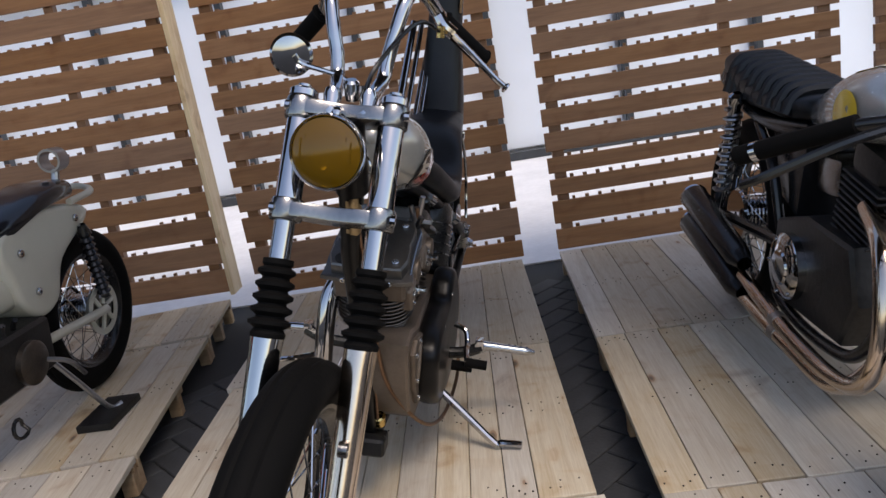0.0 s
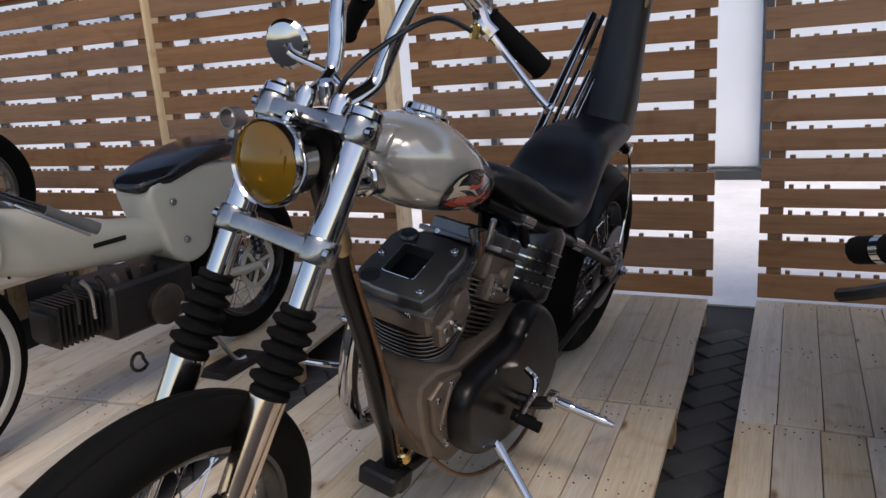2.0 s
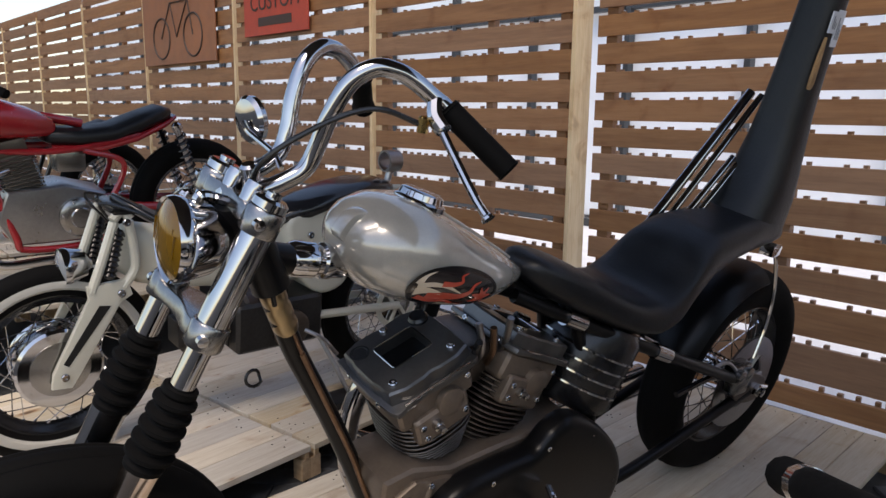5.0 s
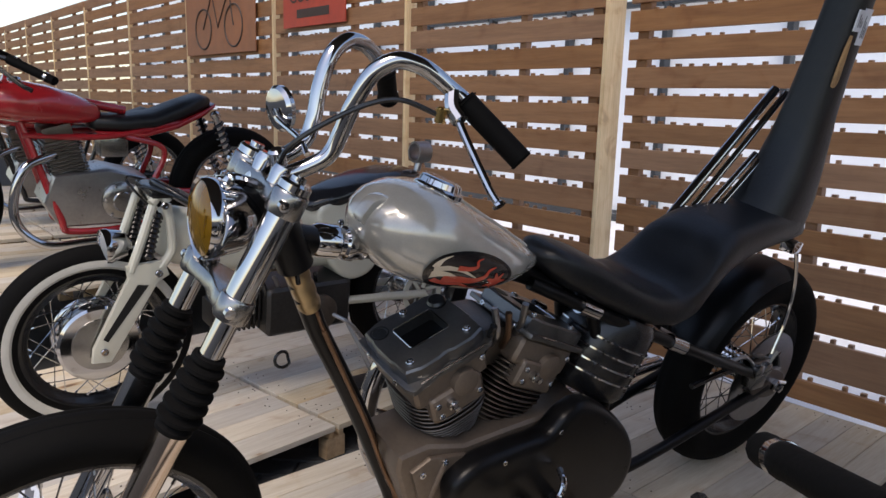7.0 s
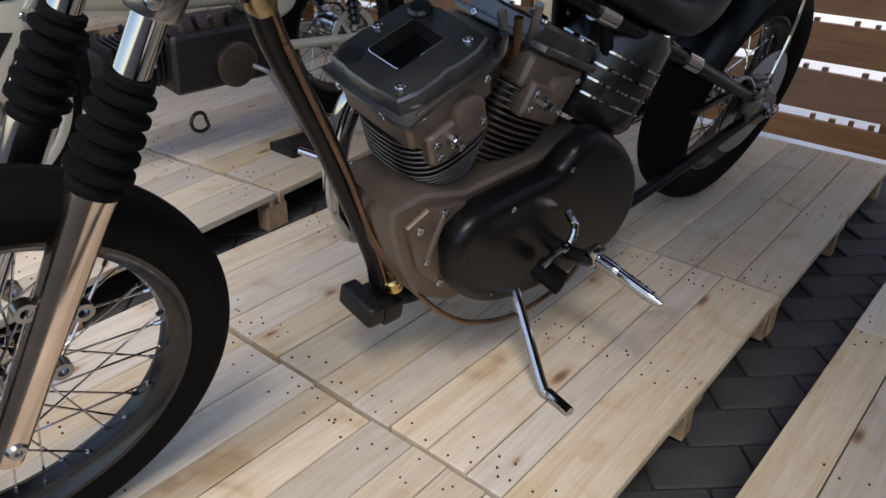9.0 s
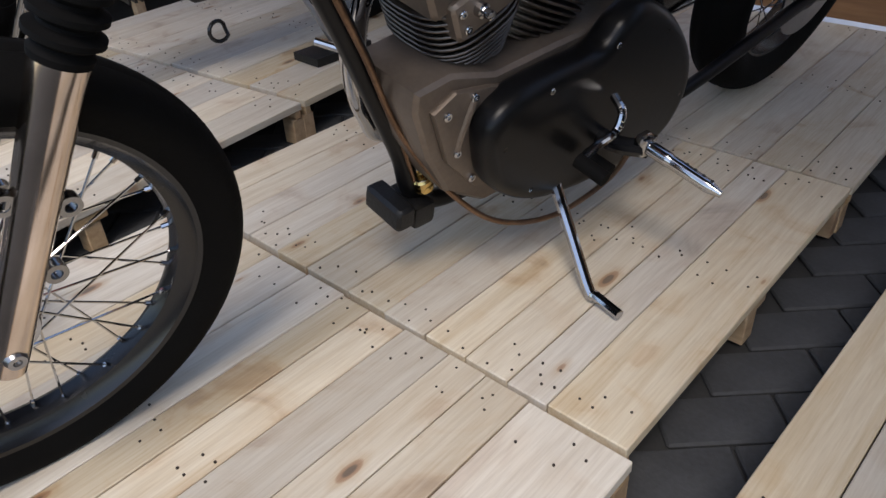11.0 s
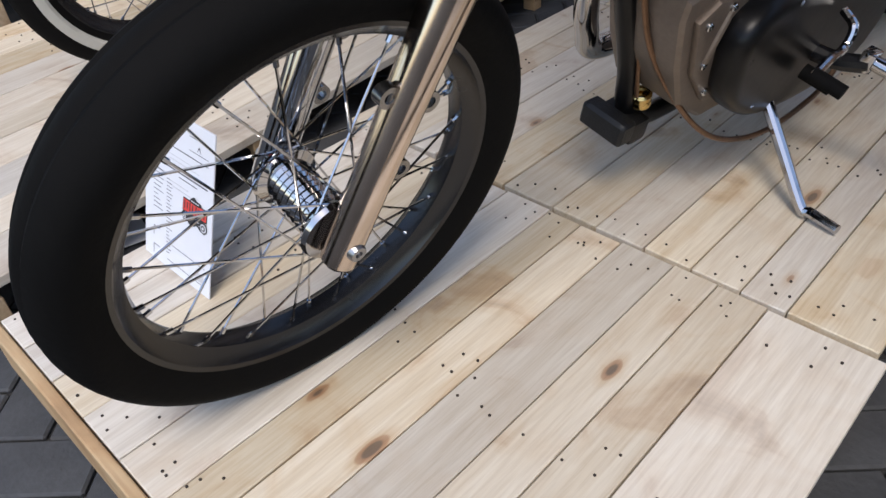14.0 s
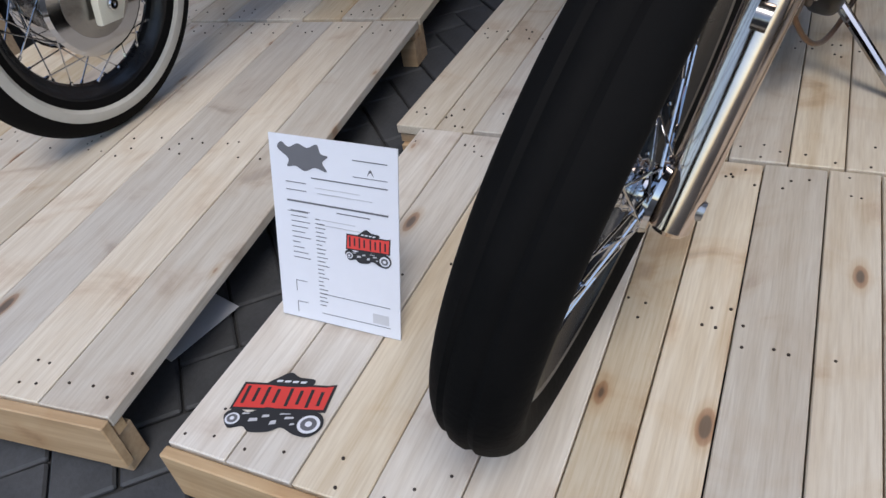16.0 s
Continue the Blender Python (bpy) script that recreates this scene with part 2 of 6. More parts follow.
def lathe_bm(profile, axis="X", at=(0, 0, 0), steps=40, bm=None, m=None):
    """A turned body: profile rows are (along the axis, radius)."""
    bm = bm or bmesh.new()
    turn = {"X": Euler((0, radians(90), 0)), "Y": Euler((radians(-90), 0, 0)), "Z": Euler((0, 0, 0))}[axis].to_matrix().to_4x4()
    m = m if m is not None else Matrix.Translation(at) @ turn
    rings = []
    for h, r in profile:
        if r < 1e-5:
            rings.append([bm.verts.new(m @ Vector((0, 0, h)))])
        else:
            rings.append([bm.verts.new(m @ Vector((r * math.cos(2 * math.pi * k / steps), r * math.sin(2 * math.pi * k / steps), h))) for k in range(steps)])
    for a, b in zip(rings, rings[1:]):
        for k in range(steps):
            k2 = (k + 1) % steps
            if len(a) == 1 and len(b) == 1:
                continue
            if len(a) == 1:
                bm.faces.new((a[0], b[k2], b[k]))
            elif len(b) == 1:
                bm.faces.new((a[k], a[k2], b[0]))
            else:
                bm.faces.new((a[k], a[k2], b[k2], b[k]))
    return bm


def slab_bm(outline, x0, x1, bevel=0.0, bm=None, seg=2, plane="YZ"):
    """A plate: a closed outline in a plane, given thickness."""
    own = bmesh.new()
    place = {"YZ": lambda a, b, h: (h, a, b), "XY": lambda a, b, h: (a, b, h), "XZ": lambda a, b, h: (a, h, b)}[plane]
    lo = [own.verts.new(place(a, b, x0)) for a, b in outline]
    hi = [own.verts.new(place(a, b, x1)) for a, b in outline]
    own.faces.new(lo[::-1])
    own.faces.new(hi)
    n = len(outline)
    for k in range(n):
        own.faces.new((lo[k], lo[(k + 1) % n], hi[(k + 1) % n], hi[k]))
    bmesh.ops.recalc_face_normals(own, faces=own.faces)
    if bevel:
        rim = [e for e in own.edges if abs(place(0, 0, 1)[0] * (e.verts[0].co.x - e.verts[1].co.x) + place(0, 0, 1)[1] * (e.verts[0].co.y - e.verts[1].co.y) + place(0, 0, 1)[2] * (e.verts[0].co.z - e.verts[1].co.z)) < 1e-6]
        bmesh.ops.bevel(own, geom=rim, offset=bevel, segments=seg, affect="EDGES", profile=0.6)
    if bm is None:
        return own
    me = bpy.data.meshes.new("tmp")
    own.to_mesh(me)
    own.free()
    bm.from_mesh(me)
    bpy.data.meshes.remove(me)
    return bm


def round_line(pts, per=6):
    """A smooth closed outline through 2D points."""
    p = [Vector((*q, 0)) for q in pts]
    n = len(p)
    out = []
    for i in range(n):
        a, b, c, d = p[i - 1], p[i], p[(i + 1) % n], p[(i + 2) % n]
        for k in range(per):
            t = k / per
            q = 0.5 * ((2 * b) + (c - a) * t + (2 * a - 5 * b + 4 * c - d) * t * t + (3 * b - a - 3 * c + d) * t ** 3)
            out.append((q.x, q.y))
    return out


def loft_bm(sections, bm=None, caps=True):
    """A skin over rings of equal length."""
    bm = bm or bmesh.new()
    rings = [[bm.verts.new(q) for q in s] for s in sections]
    n = len(rings[0])
    for a, b in zip(rings, rings[1:]):
        for k in range(n):
            bm.faces.new((a[k], a[(k + 1) % n], b[(k + 1) % n], b[k]))
    if caps:
        bm.faces.new(rings[0][::-1])
        bm.faces.new(rings[-1])
    return bm


GROUND_Z = -0.115
FENCE_Y = 1.98

# ---- the setting ----
ground = solo("ground", box_bm(-60, 60, -60, 90, GROUND_Z - 0.2, GROUND_Z - 0.012), PAVE_JOINT, "dark paved ground under and round the stands", "ground", kind="structure", smooth=False)
outside = solo("pavement", box_bm(-40, 40, FENCE_Y + 0.25, 40, GROUND_Z - 0.011, GROUND_Z - 0.002), OUTSIDE, "sunlit pale paving behind the slatted fence", "paving", kind="structure", smooth=False)
# added out of view: blocks sky and sun above the middle of the stand
ceiling = solo("ceiling", box_bm(-24, 8, -0.70, 1.15, 2.65, 2.69), ADDED_SHADE, "unseen dark sheet added over the stand to hold back sky light", "ceiling", kind="structure", smooth=False)

# ---- boards, fence, pavers ----
def stand(x0, x1, y0, y1, n, turn=0.0, top=0.0, front=False, seams=()):
    """A low pallet stand: boards lengthwise on cross rails and feet."""
    rng = random.Random(int((x0 * 13 + y0 * 7) * 100))
    t = thing("wooden_stand", "low stand of pale sawn pine boards on dark pavers", "stand", pose((x0 + x1) / 2, (y0 + y1) / 2, top, 0, 0, turn), "pine stands")
    w, h = (x1 - x0) / 2, (y1 - y0) / 2
    widths = [rng.uniform(0.85, 1.15) for _ in range(n)]
    if seams:
        ends = (0.0, *seams, x1 - x0)
        widths = [q1 - q0 for q0, q1 in zip(ends, ends[1:])]
    s = sum(widths)
    x = -w
    for k, wd in enumerate(widths):
        b = 2 * w * wd / s
        e = rng.uniform(-0.004, 0.003)
        o = part("board", box_bm(x + 0.0012, x + b - 0.0012, -h + 0.002 + e, h - 0.002 + rng.uniform(-0.003, 0.003), -0.022, rng.uniform(-0.0022, 0.0), 0.0016, seg=1), PINE, t, smooth=False)
        for yy in (-h + 0.03, -h + 0.062, -0.02, 0.025, h - 0.06, h - 0.03):
            for q in (0.22, 0.5, 0.78):
                if rng.random() < 0.6:
                    nail = new("nail", NAIL)
                    nail.parent = o
                    nail.location = (x + b * q + rng.uniform(-0.012, 0.012), yy + rng.uniform(-0.02, 0.02), 0.0)
        x += b
    for yy in (-h + 0.012, 0.0, h - 0.012):
        part("rail", box_bm(-w + 0.004, w - 0.004, yy - 0.01 if yy else -0.04, yy + 0.01 if yy else 0.04, -0.045 if yy else -0.045, -0.0225, 0.002, seg=1), PINE_X, t, smooth=False)
        for xx in (-w + 0.03, 0.0, w - 0.03):
            part("foot", box_bm(xx - 0.022, xx + 0.022, yy - 0.02, yy + 0.02, GROUND_Z - top, -0.0455, 0.002, seg=1), PINE_X, t, smooth=False)
    if front:
        part("front_board", box_bm(-w, w, -h - 0.018, -h - 0.001, -0.095, -0.003, 0.002, seg=1), PINE_X, t, "sawn front board", smooth=False)
    return t


NAIL = mesh_of(lathe_bm([(-0.002, 0.0023), (0.0005, 0.0023), (0.0009, 0.0013), (0.0009, 0)], "Z", (0, 0, 0), 6), "nail", plain("rusty_nail", (0.04, 0.03, 0.025), 0.6, 0.4, 0, 40, 0.2))
stand(-1.045, 0.032, -0.812, -0.014, 11, 1.6, front=True, seams=(0.095, 0.195, 0.295, 0.40, 0.50, 0.568, 0.65, 0.748, 0.824, 0.905))
stand(-1.128, -0.006, -0.010, 0.884, 12, 1.4, seams=(0.09, 0.17, 0.26, 0.352, 0.441, 0.557, 0.652, 0.747, 0.833, 0.917, 0.99))
stand(-1.178, -0.026, 0.888, 1.93, 11, 1.4)
stand(0.143, 1.45, -0.84, -0.030, 12, front=True)
stand(0.143, 1.445, -0.027, 0.880, 12)
stand(0.143, 1.45, 0.883, 1.97, 12)
stand(-2.410, -1.220, -0.909, 0.391, 10, 7.5, 0.004, front=True)
stand(-2.561, -1.371, 0.396, 1.386, 10, 7.5, 0.004)
stand(-2.663, -1.473, 1.405, 1.905, 10, 7.5, 0.004)
for y0, y1 in ((-0.75, 0.25), (0.26, 1.2), (1.21, 1.95)):
    stand(-3.95, -2.75, y0, y1, 11, 0.0, 0.24)
    stand(-5.35, -4.1, y0, y1, 11, 0.0, 0.24)
    stand(-6.9, -5.6, y0, y1, 11, 0.0, 0.24)

GAP = 0.031


def fence(x0, x1, y, turn=0.0, z_first=0.0, post=True, height=2.15, mid=0.62, pitch=0.14, first=0.14, depth=0.1, tops=()):
    """A slatted panel: notched boards nailed to battens, with a pale post at one end."""
    rng = random.Random(int(x0 * 97))
    t = thing("fence_panel", "slatted panel of brown pine boards with narrow bright gaps", "fence", pose(x0, y, 0, 0, 0, turn), "slatted fence panels")
    w = x1 - x0
    z, k = z_first, 0
    while z < height:
        tall = (first - GAP / 2 - z_first) if k == 0 else pitch - GAP
        if k < len(tops):
            tall = tops[k] - z
        bm = box_bm(0, w, 0, 0.02, z, z + tall, 0.0015, seg=1)
        # notches: small blocks along the top edge
        x = 0.10
        while x < w - 0.1:
            if rng.random() < 0.8:
                box_bm(x, x + rng.uniform(0.012, 0.02), 0.022, 0.04, z + tall - 0.01, z + tall + rng.uniform(0.008, 0.014), 0, bm)
            x += 0.062
        bm.transform(Matrix.Translation((0, 0, 0)) @ Euler((0, rng.uniform(-0.0016, 0.0016), 0)).to_matrix().to_4x4())
        part("slat", bm, SLAT, t, smooth=False)
        z += tall + GAP
        k += 1
    for bx, bw in ((0.03, 0.055), (w * mid, 0.045), (w - 0.085, 0.055)):
        part("batten", box_bm(bx, bx + bw, 0.0205, 0.06, z_first, height, 0.002, seg=1), SLAT, t, smooth=False)
    if post:
        part("post", box_bm(w + 0.001, w + 0.024, -0.004, depth, -0.0 + z_first - 0.02, height, 0.002, seg=1), POST, t, "pale new pine post", smooth=False)
    return t


fence(-1.36, -0.026, FENCE_Y, 0, 0.0, post=False, pitch=0.118, tops=(0.080, 0.243, 0.397, 0.522, 0.645, 0.775, 0.893, 1.005))
fence(0.145, 1.50, FENCE_Y + 0.02, 0, 0.0, post=False, pitch=0.1146, tops=(0.099, 0.239, 0.345, 0.449, 0.568, 0.679, 0.795, 0.902, 1.02))
fence(1.64, 3.0, FENCE_Y, 0, 0.0, pitch=0.115)
fence(-2.94, -1.512, FENCE_Y + 0.02, 0, 0.04, depth=0.12, pitch=0.132, tops=(0.157, 0.291, 0.429, 0.555, 0.689, 0.826, 0.952))
fence(-4.62, -3.00, FENCE_Y + 0.02, 0, 0.0)
fence(-6.33, -4.68, FENCE_Y + 0.02, 0, 0.0)
fence(-8.0, -6.39, FENCE_Y + 0.02, 0, 0.0)
fence(-9.7, -8.06, FENCE_Y + 0.02, 0, 0.0)
fence(-11.4, -9.76, FENCE_Y + 0.02, 0, 0.0)

for k in range(5):
    fence(-13.1 - 1.7 * k, -11.46 - 1.7 * k, FENCE_Y + 0.02, 0, 0.0)

# ---- the long-fork motorcycle on the middle stand ----
def wheel(parent, at, R, w, rim_r, rim_w, rim_mat, spokes=36, hub_r=0.03, hub_w=0.13, name="front_wheel", tyre_mat=None, wall=None, knobs=False, tread=True):
    """A spoked wheel with its axle along x."""
    tyre_mat = tyre_mat or RUBBER
    hubm = part(name, lathe_bm([(-hub_w / 2, 0.012), (-hub_w / 2, hub_r * 1.35), (-hub_w / 2 + 0.006, hub_r * 1.45), (-hub_w / 2 + 0.012, hub_r * 1.35), (-hub_w / 2 + 0.016, hub_r)]
                               + [(-hub_w / 2 + 0.02 + (hub_w - 0.04) * k / 16, hub_r * (0.92 if k % 2 else 1.03)) for k in range(17)]
                               + [(hub_w / 2 - 0.016, hub_r), (hub_w / 2 - 0.012, hub_r * 1.35), (hub_w / 2 - 0.006, hub_r * 1.45), (hub_w / 2, hub_r * 1.35), (hub_w / 2, 0.012)], "X", (0, 0, 0), 32), CHROME, parent, "chrome ribbed hub of a spoked wheel")
    hubm.location = at
    # tyre: a rounded section with shallow grooves
    prof = []
    r_in = rim_r + 0.012
    n = 26
    for k in range(n + 1):
        a = -math.pi * 0.62 + 1.24 * math.pi * k / n
        cr, hh = (R + r_in) / 2, (R - r_in) / 2
        x = w / 2 * math.sin(a) if abs(a) < math.pi / 2 else math.copysign(w / 2 * (1 - 0.5 * (abs(a) - math.pi / 2) / (0.12 * math.pi) * 0.3), a)
        r = cr + hh * math.cos(a) * 1.0
        if abs(a) > math.pi / 2:
            r = cr - hh * (abs(a) - math.pi / 2) / (0.12 * math.pi)
            x = math.copysign(w / 2 * (1 - 0.35 * ((abs(a) - math.pi / 2) / (0.12 * math.pi)) ** 2), a)
        if tread and abs(x) < w * 0.34 and k % 4 == 2:
            r -= 0.0035
        prof.append((x, r))
    part("tyre", lathe_bm(prof, "X", (0, 0, 0), 96), tyre_mat, hubm, "black rubber tyre")
    if wall:
        for s in (-1, 1):
            rr = (R + r_in) / 2 - 0.004
            bm = lathe_bm([(s * (w / 2 - 0.006), rr - 0.022), (s * (w / 2 + 0.0015), rr - 0.012), (s * (w / 2 + 0.002), rr + 0.004), (s * (w / 2 - 0.004), rr + 0.016)], "X", (0, 0, 0), 72)
            part("white_wall", bm, wall, hubm, "cream white band on the tyre wall")
    h = rim_w / 2
    part("rim", lathe_bm([(-h, rim_r + 0.018), (-h - 0.003, rim_r + 0.016), (-h, rim_r + 0.006), (-h * 0.7, rim_r), (-h * 0.45, rim_r - 0.012), (0, rim_r - 0.016), (h * 0.45, rim_r - 0.012), (h * 0.7, rim_r), (h, rim_r + 0.006), (h + 0.003, rim_r + 0.016), (h, rim_r + 0.018), (-h, rim_r + 0.018)], "X", (0, 0, 0), 96), rim_mat, hubm)
    length = rim_r - 0.014
    hr = hub_r * 1.3
    for side in (-1, 1):
        made = {}
        for k in range(spokes // 2):
            lead = 1 if k % 2 else -1
            key = (side, lead)
            if key not in made:
                a0, a1 = lead * 1.15, 0.0
                p0 = Vector((side * (hub_w / 2 - 0.007), hr * math.sin(a0), hr * math.cos(a0)))
                p1 = Vector((side * 0.006, 0, length))
                bm = tube_bm([p0, p1], 0.0017, 5, smooth=False)
                tube_bm([p1 * 0.955 + p0 * 0.045, p1], 0.0034, 6, bm, smooth=False)
                made[key] = mesh_of(bm, "spoke", CHROME)
            o = new("spoke", made[key])
            o.parent = hubm
            o.rotation_euler = (2 * math.pi * (k + (0.5 if side > 0 else 0)) / (spokes // 2), 0, 0)
    if knobs:
        km = mesh_of(box_bm(-0.011, 0.011, -0.011, 0.011, R - 0.008, R + 0.008, 0.002, seg=1), "tread_block", RUBBER)
        for k in range(44):
            for j, xo in enumerate((-0.42, -0.14, 0.14, 0.42)):
                o = new("tread_block", km)
                o.parent = hubm
                o.matrix_basis = Euler((2 * math.pi * (k + 0.5 * (j % 2)) / 44, 0, 0)).to_matrix().to_4x4() @ Euler((0, xo * 0.8, 0)).to_matrix().to_4x4() @ Matrix.Translation((xo * w, 0, -0.009 * abs(xo) * 2))
    return hubm


def bolt_mesh(r=0.006, h=0.004):
    bm = lathe_bm([(0, r), (h * 0.7, r), (h, r * 0.8), (h, r * 0.45), (h * 0.5, r * 0.4), (h * 0.5, 0)], "Z", (0, 0, 0), 12)
    return mesh_of(bm, "bolt", CHROME)


BOLT = bolt_mesh()


def bolt(parent, p, normal, size=1.0):
    o = new("bolt", BOLT)
    o.parent = parent
    o.matrix_basis = Matrix.Translation(p) @ Vector(normal).to_track_quat("Z", "Y").to_matrix().to_4x4() @ Matrix.Diagonal((size, size, size, 1))
    return o


def chopper():
    B = pose(-0.4666, 1.1045, 0.003, 0, 13.06, -4.62)
    bike = thing("motorcycle", "pearl grey chopper, tall chrome bars and black seat, on side stand", "motorcycle", B)
    # frame
    f = tube_bm([(0.015, -1.352, 0.965), (0.015, -1.29, 0.825)], 0.03, 18, smooth=False)
    tube_bm([(0.01, -1.305, 0.85), (0.004, -1.252, 0.736), (0, -1.226, 0.682), (0, -1.147, 0.536), (0, -1.064, 0.365), (0, -1.014, 0.256), (0, -0.986, 0.174), (0, -0.93, 0.125), (0, -0.80, 0.112), (0.02, -0.5, 0.14)], 0.0185, 14, f)
    tube_bm([(0.01, -1.32, 0.876), (0, -1.234, 0.854), (0, -1.1, 0.83), (0, -0.85, 0.77), (0, -0.66, 0.70)], 0.024, 14, f)
    for s in (-1, 1):
        tube_bm([(s * 0.03, -0.78, 0.735), (s * 0.066, -0.643, 0.679), (s * 0.108, -0.344, 0.556), (s * 0.112, 0.02, 0.405), (s * 0.112, 0.15, 0.35)], 0.0145, 12, f)
        tube_bm([(s * 0.02, -0.5, 0.14), (s * 0.09, -0.36, 0.18), (s * 0.112, 0.17, 0.32)], 0.015, 12, f)
        tube_bm([(s * 0.05, -0.60, 0.66), (s * 0.075, -0.50, 0.42), (s * 0.05, -0.46, 0.16)], 0.014, 12, f)
    part("frame", f, COVER_BLACK, bike, "black painted tube frame")
    for x, y, z in ((0.068, -0.63, 0.674), (0.109, -0.335, 0.553)):
        part("collar", tube_bm([(x - 0.004, y - 0.026, z + 0.0105), (x + 0.004, y + 0.026, z - 0.0105)], 0.0195, 14, smooth=False), CHROME, bike, "chrome clamp ring")
    # brass ribbed can on the down tube, chrome collar ahead of the tank
    d = Vector((-0.06, 0.42, -0.9)).normalized()
    p = Vector((0.012, -1.292, 0.826))
    bm = bmesh.new()
    lathe_bm([(0, 0.0), (0, 0.016)] + [(0.006 + 0.008 * k, 0.0205 if k % 4 else 0.018) for k in range(11)] + [(0.096, 0.018), (0.096, 0)], m=Matrix.Translation(p) @ d.to_track_quat("Z", "Y").to_matrix().to_4x4(), steps=20, bm=bm)
    part("ignition_coil", bm, OLD_BRASS, bike, "brass ribbed cylinder strapped to the frame")
    bm = lathe_bm([(0, 0.0), (0, 0.022), (0.01, 0.028), (0.045, 0.029), (0.05, 0.025), (0.058, 0.025), (0.062, 0.029), (0.075, 0.029), (0.08, 0.026), (0.1, 0.026), (0.1, 0)], m=Matrix.Translation((0.0, -1.262, 0.861)) @ Vector((0.0, 1, -0.2)).to_track_quat("Z", "Y").to_matrix().to_4x4(), steps=24)
    part("neck_collar", bm, CHROME, bike, "chrome collar round the backbone tube")

    # wheels
    RY, RZ = 0.195, 0.325
    rear = wheel(bike, (0, RY, RZ), 0.325, 0.13, 0.21, 0.085, BLACK, 40, 0.04, 0.15, "rear_wheel")
    bm = bmesh.new()
    lathe_bm([(0.078, 0.085), (0.078, 0.146), (0.083, 0.146), (0.083, 0.085), (0.078, 0.085)], "X", (0, 0, 0), 64, bm)
    disc = part("brake_disc", bm, STEEL, rear, "steel brake disc")
    for k in range(6):
        a = k * math.pi / 3
        part("disc_arm", tube_bm([(0.08, 0.03 * math.sin(a), 0.03 * math.cos(a)), (0.08, 0.09 * math.sin(a + 0.4), 0.09 * math.cos(a + 0.4))], 0.009, 6, smooth=False), STEEL, rear)
    bm = box_bm(0.085, 0.125, 0.045, 0.125, 0.375, 0.43, 0.012)
    box_bm(0.09, 0.132, 0.06, 0.12, 0.34, 0.39, 0.008, bm)
    for yy in (0.065, 0.105):
        lathe_bm([(0.12, 0.019), (0.135, 0.019), (0.138, 0.014), (0.138, 0)], "X", (0, yy, 0.402), 16, bm)
    part("brake_caliper", bm, ALLOY, bike, "cast alloy brake caliper")
    part("rear_axle", tube_bm([(-0.145, RY, RZ), (0.145, RY, RZ)], 0.013, 12, smooth=False), CHROME, bike)
    part("axle_plate", slab_bm(round_line([(0.06, 0.36), (0.10, 0.40), (0.16, 0.385), (0.235, 0.35), (0.24, 0.30), (0.18, 0.285), (0.10, 0.31)]), 0.112, 0.122, 0.003), ALLOY_DARK, bike)
    part("axle_nut", lathe_bm([(0.122, 0.02), (0.134, 0.02), (0.137, 0.014), (0.146, 0.014), (0.148, 0)], "X", (0, RY, RZ), 6), CHROME, bike)
    part("chain_adjuster", tube_bm([(0.118, 0.215, 0.33), (0.118, 0.265, 0.315)], 0.007, 8, smooth=False), CHROME, bike)
    part("torque_arm", tube_bm([(0.105, -0.20, 0.40), (0.11, -0.05, 0.42), (0.112, 0.05, 0.40)], 0.008, 8), BLACK, bike)
    part("brake_hose", tube_bm([(0.12, 0.06, 0.41), (0.11, 0.0, 0.45), (0.10, -0.08, 0.44), (0.09, -0.2, 0.50), (0.07, -0.36, 0.58)], 0.005, 8), STEEL, bike, "braided brake hose")
    # mudguard over the rear wheel
    secs = []
    for k in range(26):
        a = radians(-66 + k * 2.5)
        ring = []
        for j in range(13):
            t = -1 + 2 * j / 12
            r = 0.353 - 0.035 * abs(t) ** 3
            ring.append((0.075 * t, RY + r * math.sin(a), RZ + r * math.cos(a)))
        for j in range(12, -1, -1):
            t = -1 + 2 * j / 12
            r = 0.347 - 0.035 * abs(t) ** 3
            ring.append((0.072 * t, RY + r * math.sin(a), RZ + r * math.cos(a)))
        secs.append(ring)
    part("rear_mudguard", loft_bm(secs), COVER_BLACK, bike, "black steel rear mudguard")
    part("mudguard_stay", tube_bm([(0.07, 0.115, 0.76), (0.085, 0.125, 0.735), (0.10, 0.15, 0.64), (0.11, 0.15, 0.54), (0.118, 0.125, 0.44)], 0.0055, 8), CHROME, bike, "thin chrome stay")
    part("stay_clamp", box_bm(0.055, 0.095, 0.085, 0.13, 0.735, 0.765, 0.006), CHROME, bike)

    # tank
    rows = [(-1.186, 0.884, 0.012, 0.016), (-1.180, 0.883, 0.026, 0.04), (-1.165, 0.879, 0.046, 0.066), (-1.14, 0.874, 0.066, 0.09), (-1.10, 0.868, 0.082, 0.110), (-1.05, 0.859, 0.088, 0.118), (-1.0, 0.843, 0.083, 0.117), (-0.95, 0.824, 0.074, 0.109), (-0.90, 0.810, 0.061, 0.096), (-0.85, 0.799, 0.043, 0.078), (-0.80, 0.789, 0.024, 0.052), (-0.765, 0.781, 0.009, 0.022)]
    ys = [r[0] for r in rows]

    def at_y(y):
        return tuple(float(np.interp(y, ys, [r[i] for r in rows])) for i in (1, 2, 3))

    def skin(y, z, lift=0.0):
        zc, hh, hw = at_y(y)
        q = min(abs((z - zc) / hh), 0.999)
        return hw * (1 - q ** 2.3) ** (1 / 2.3) + lift
    secs = []
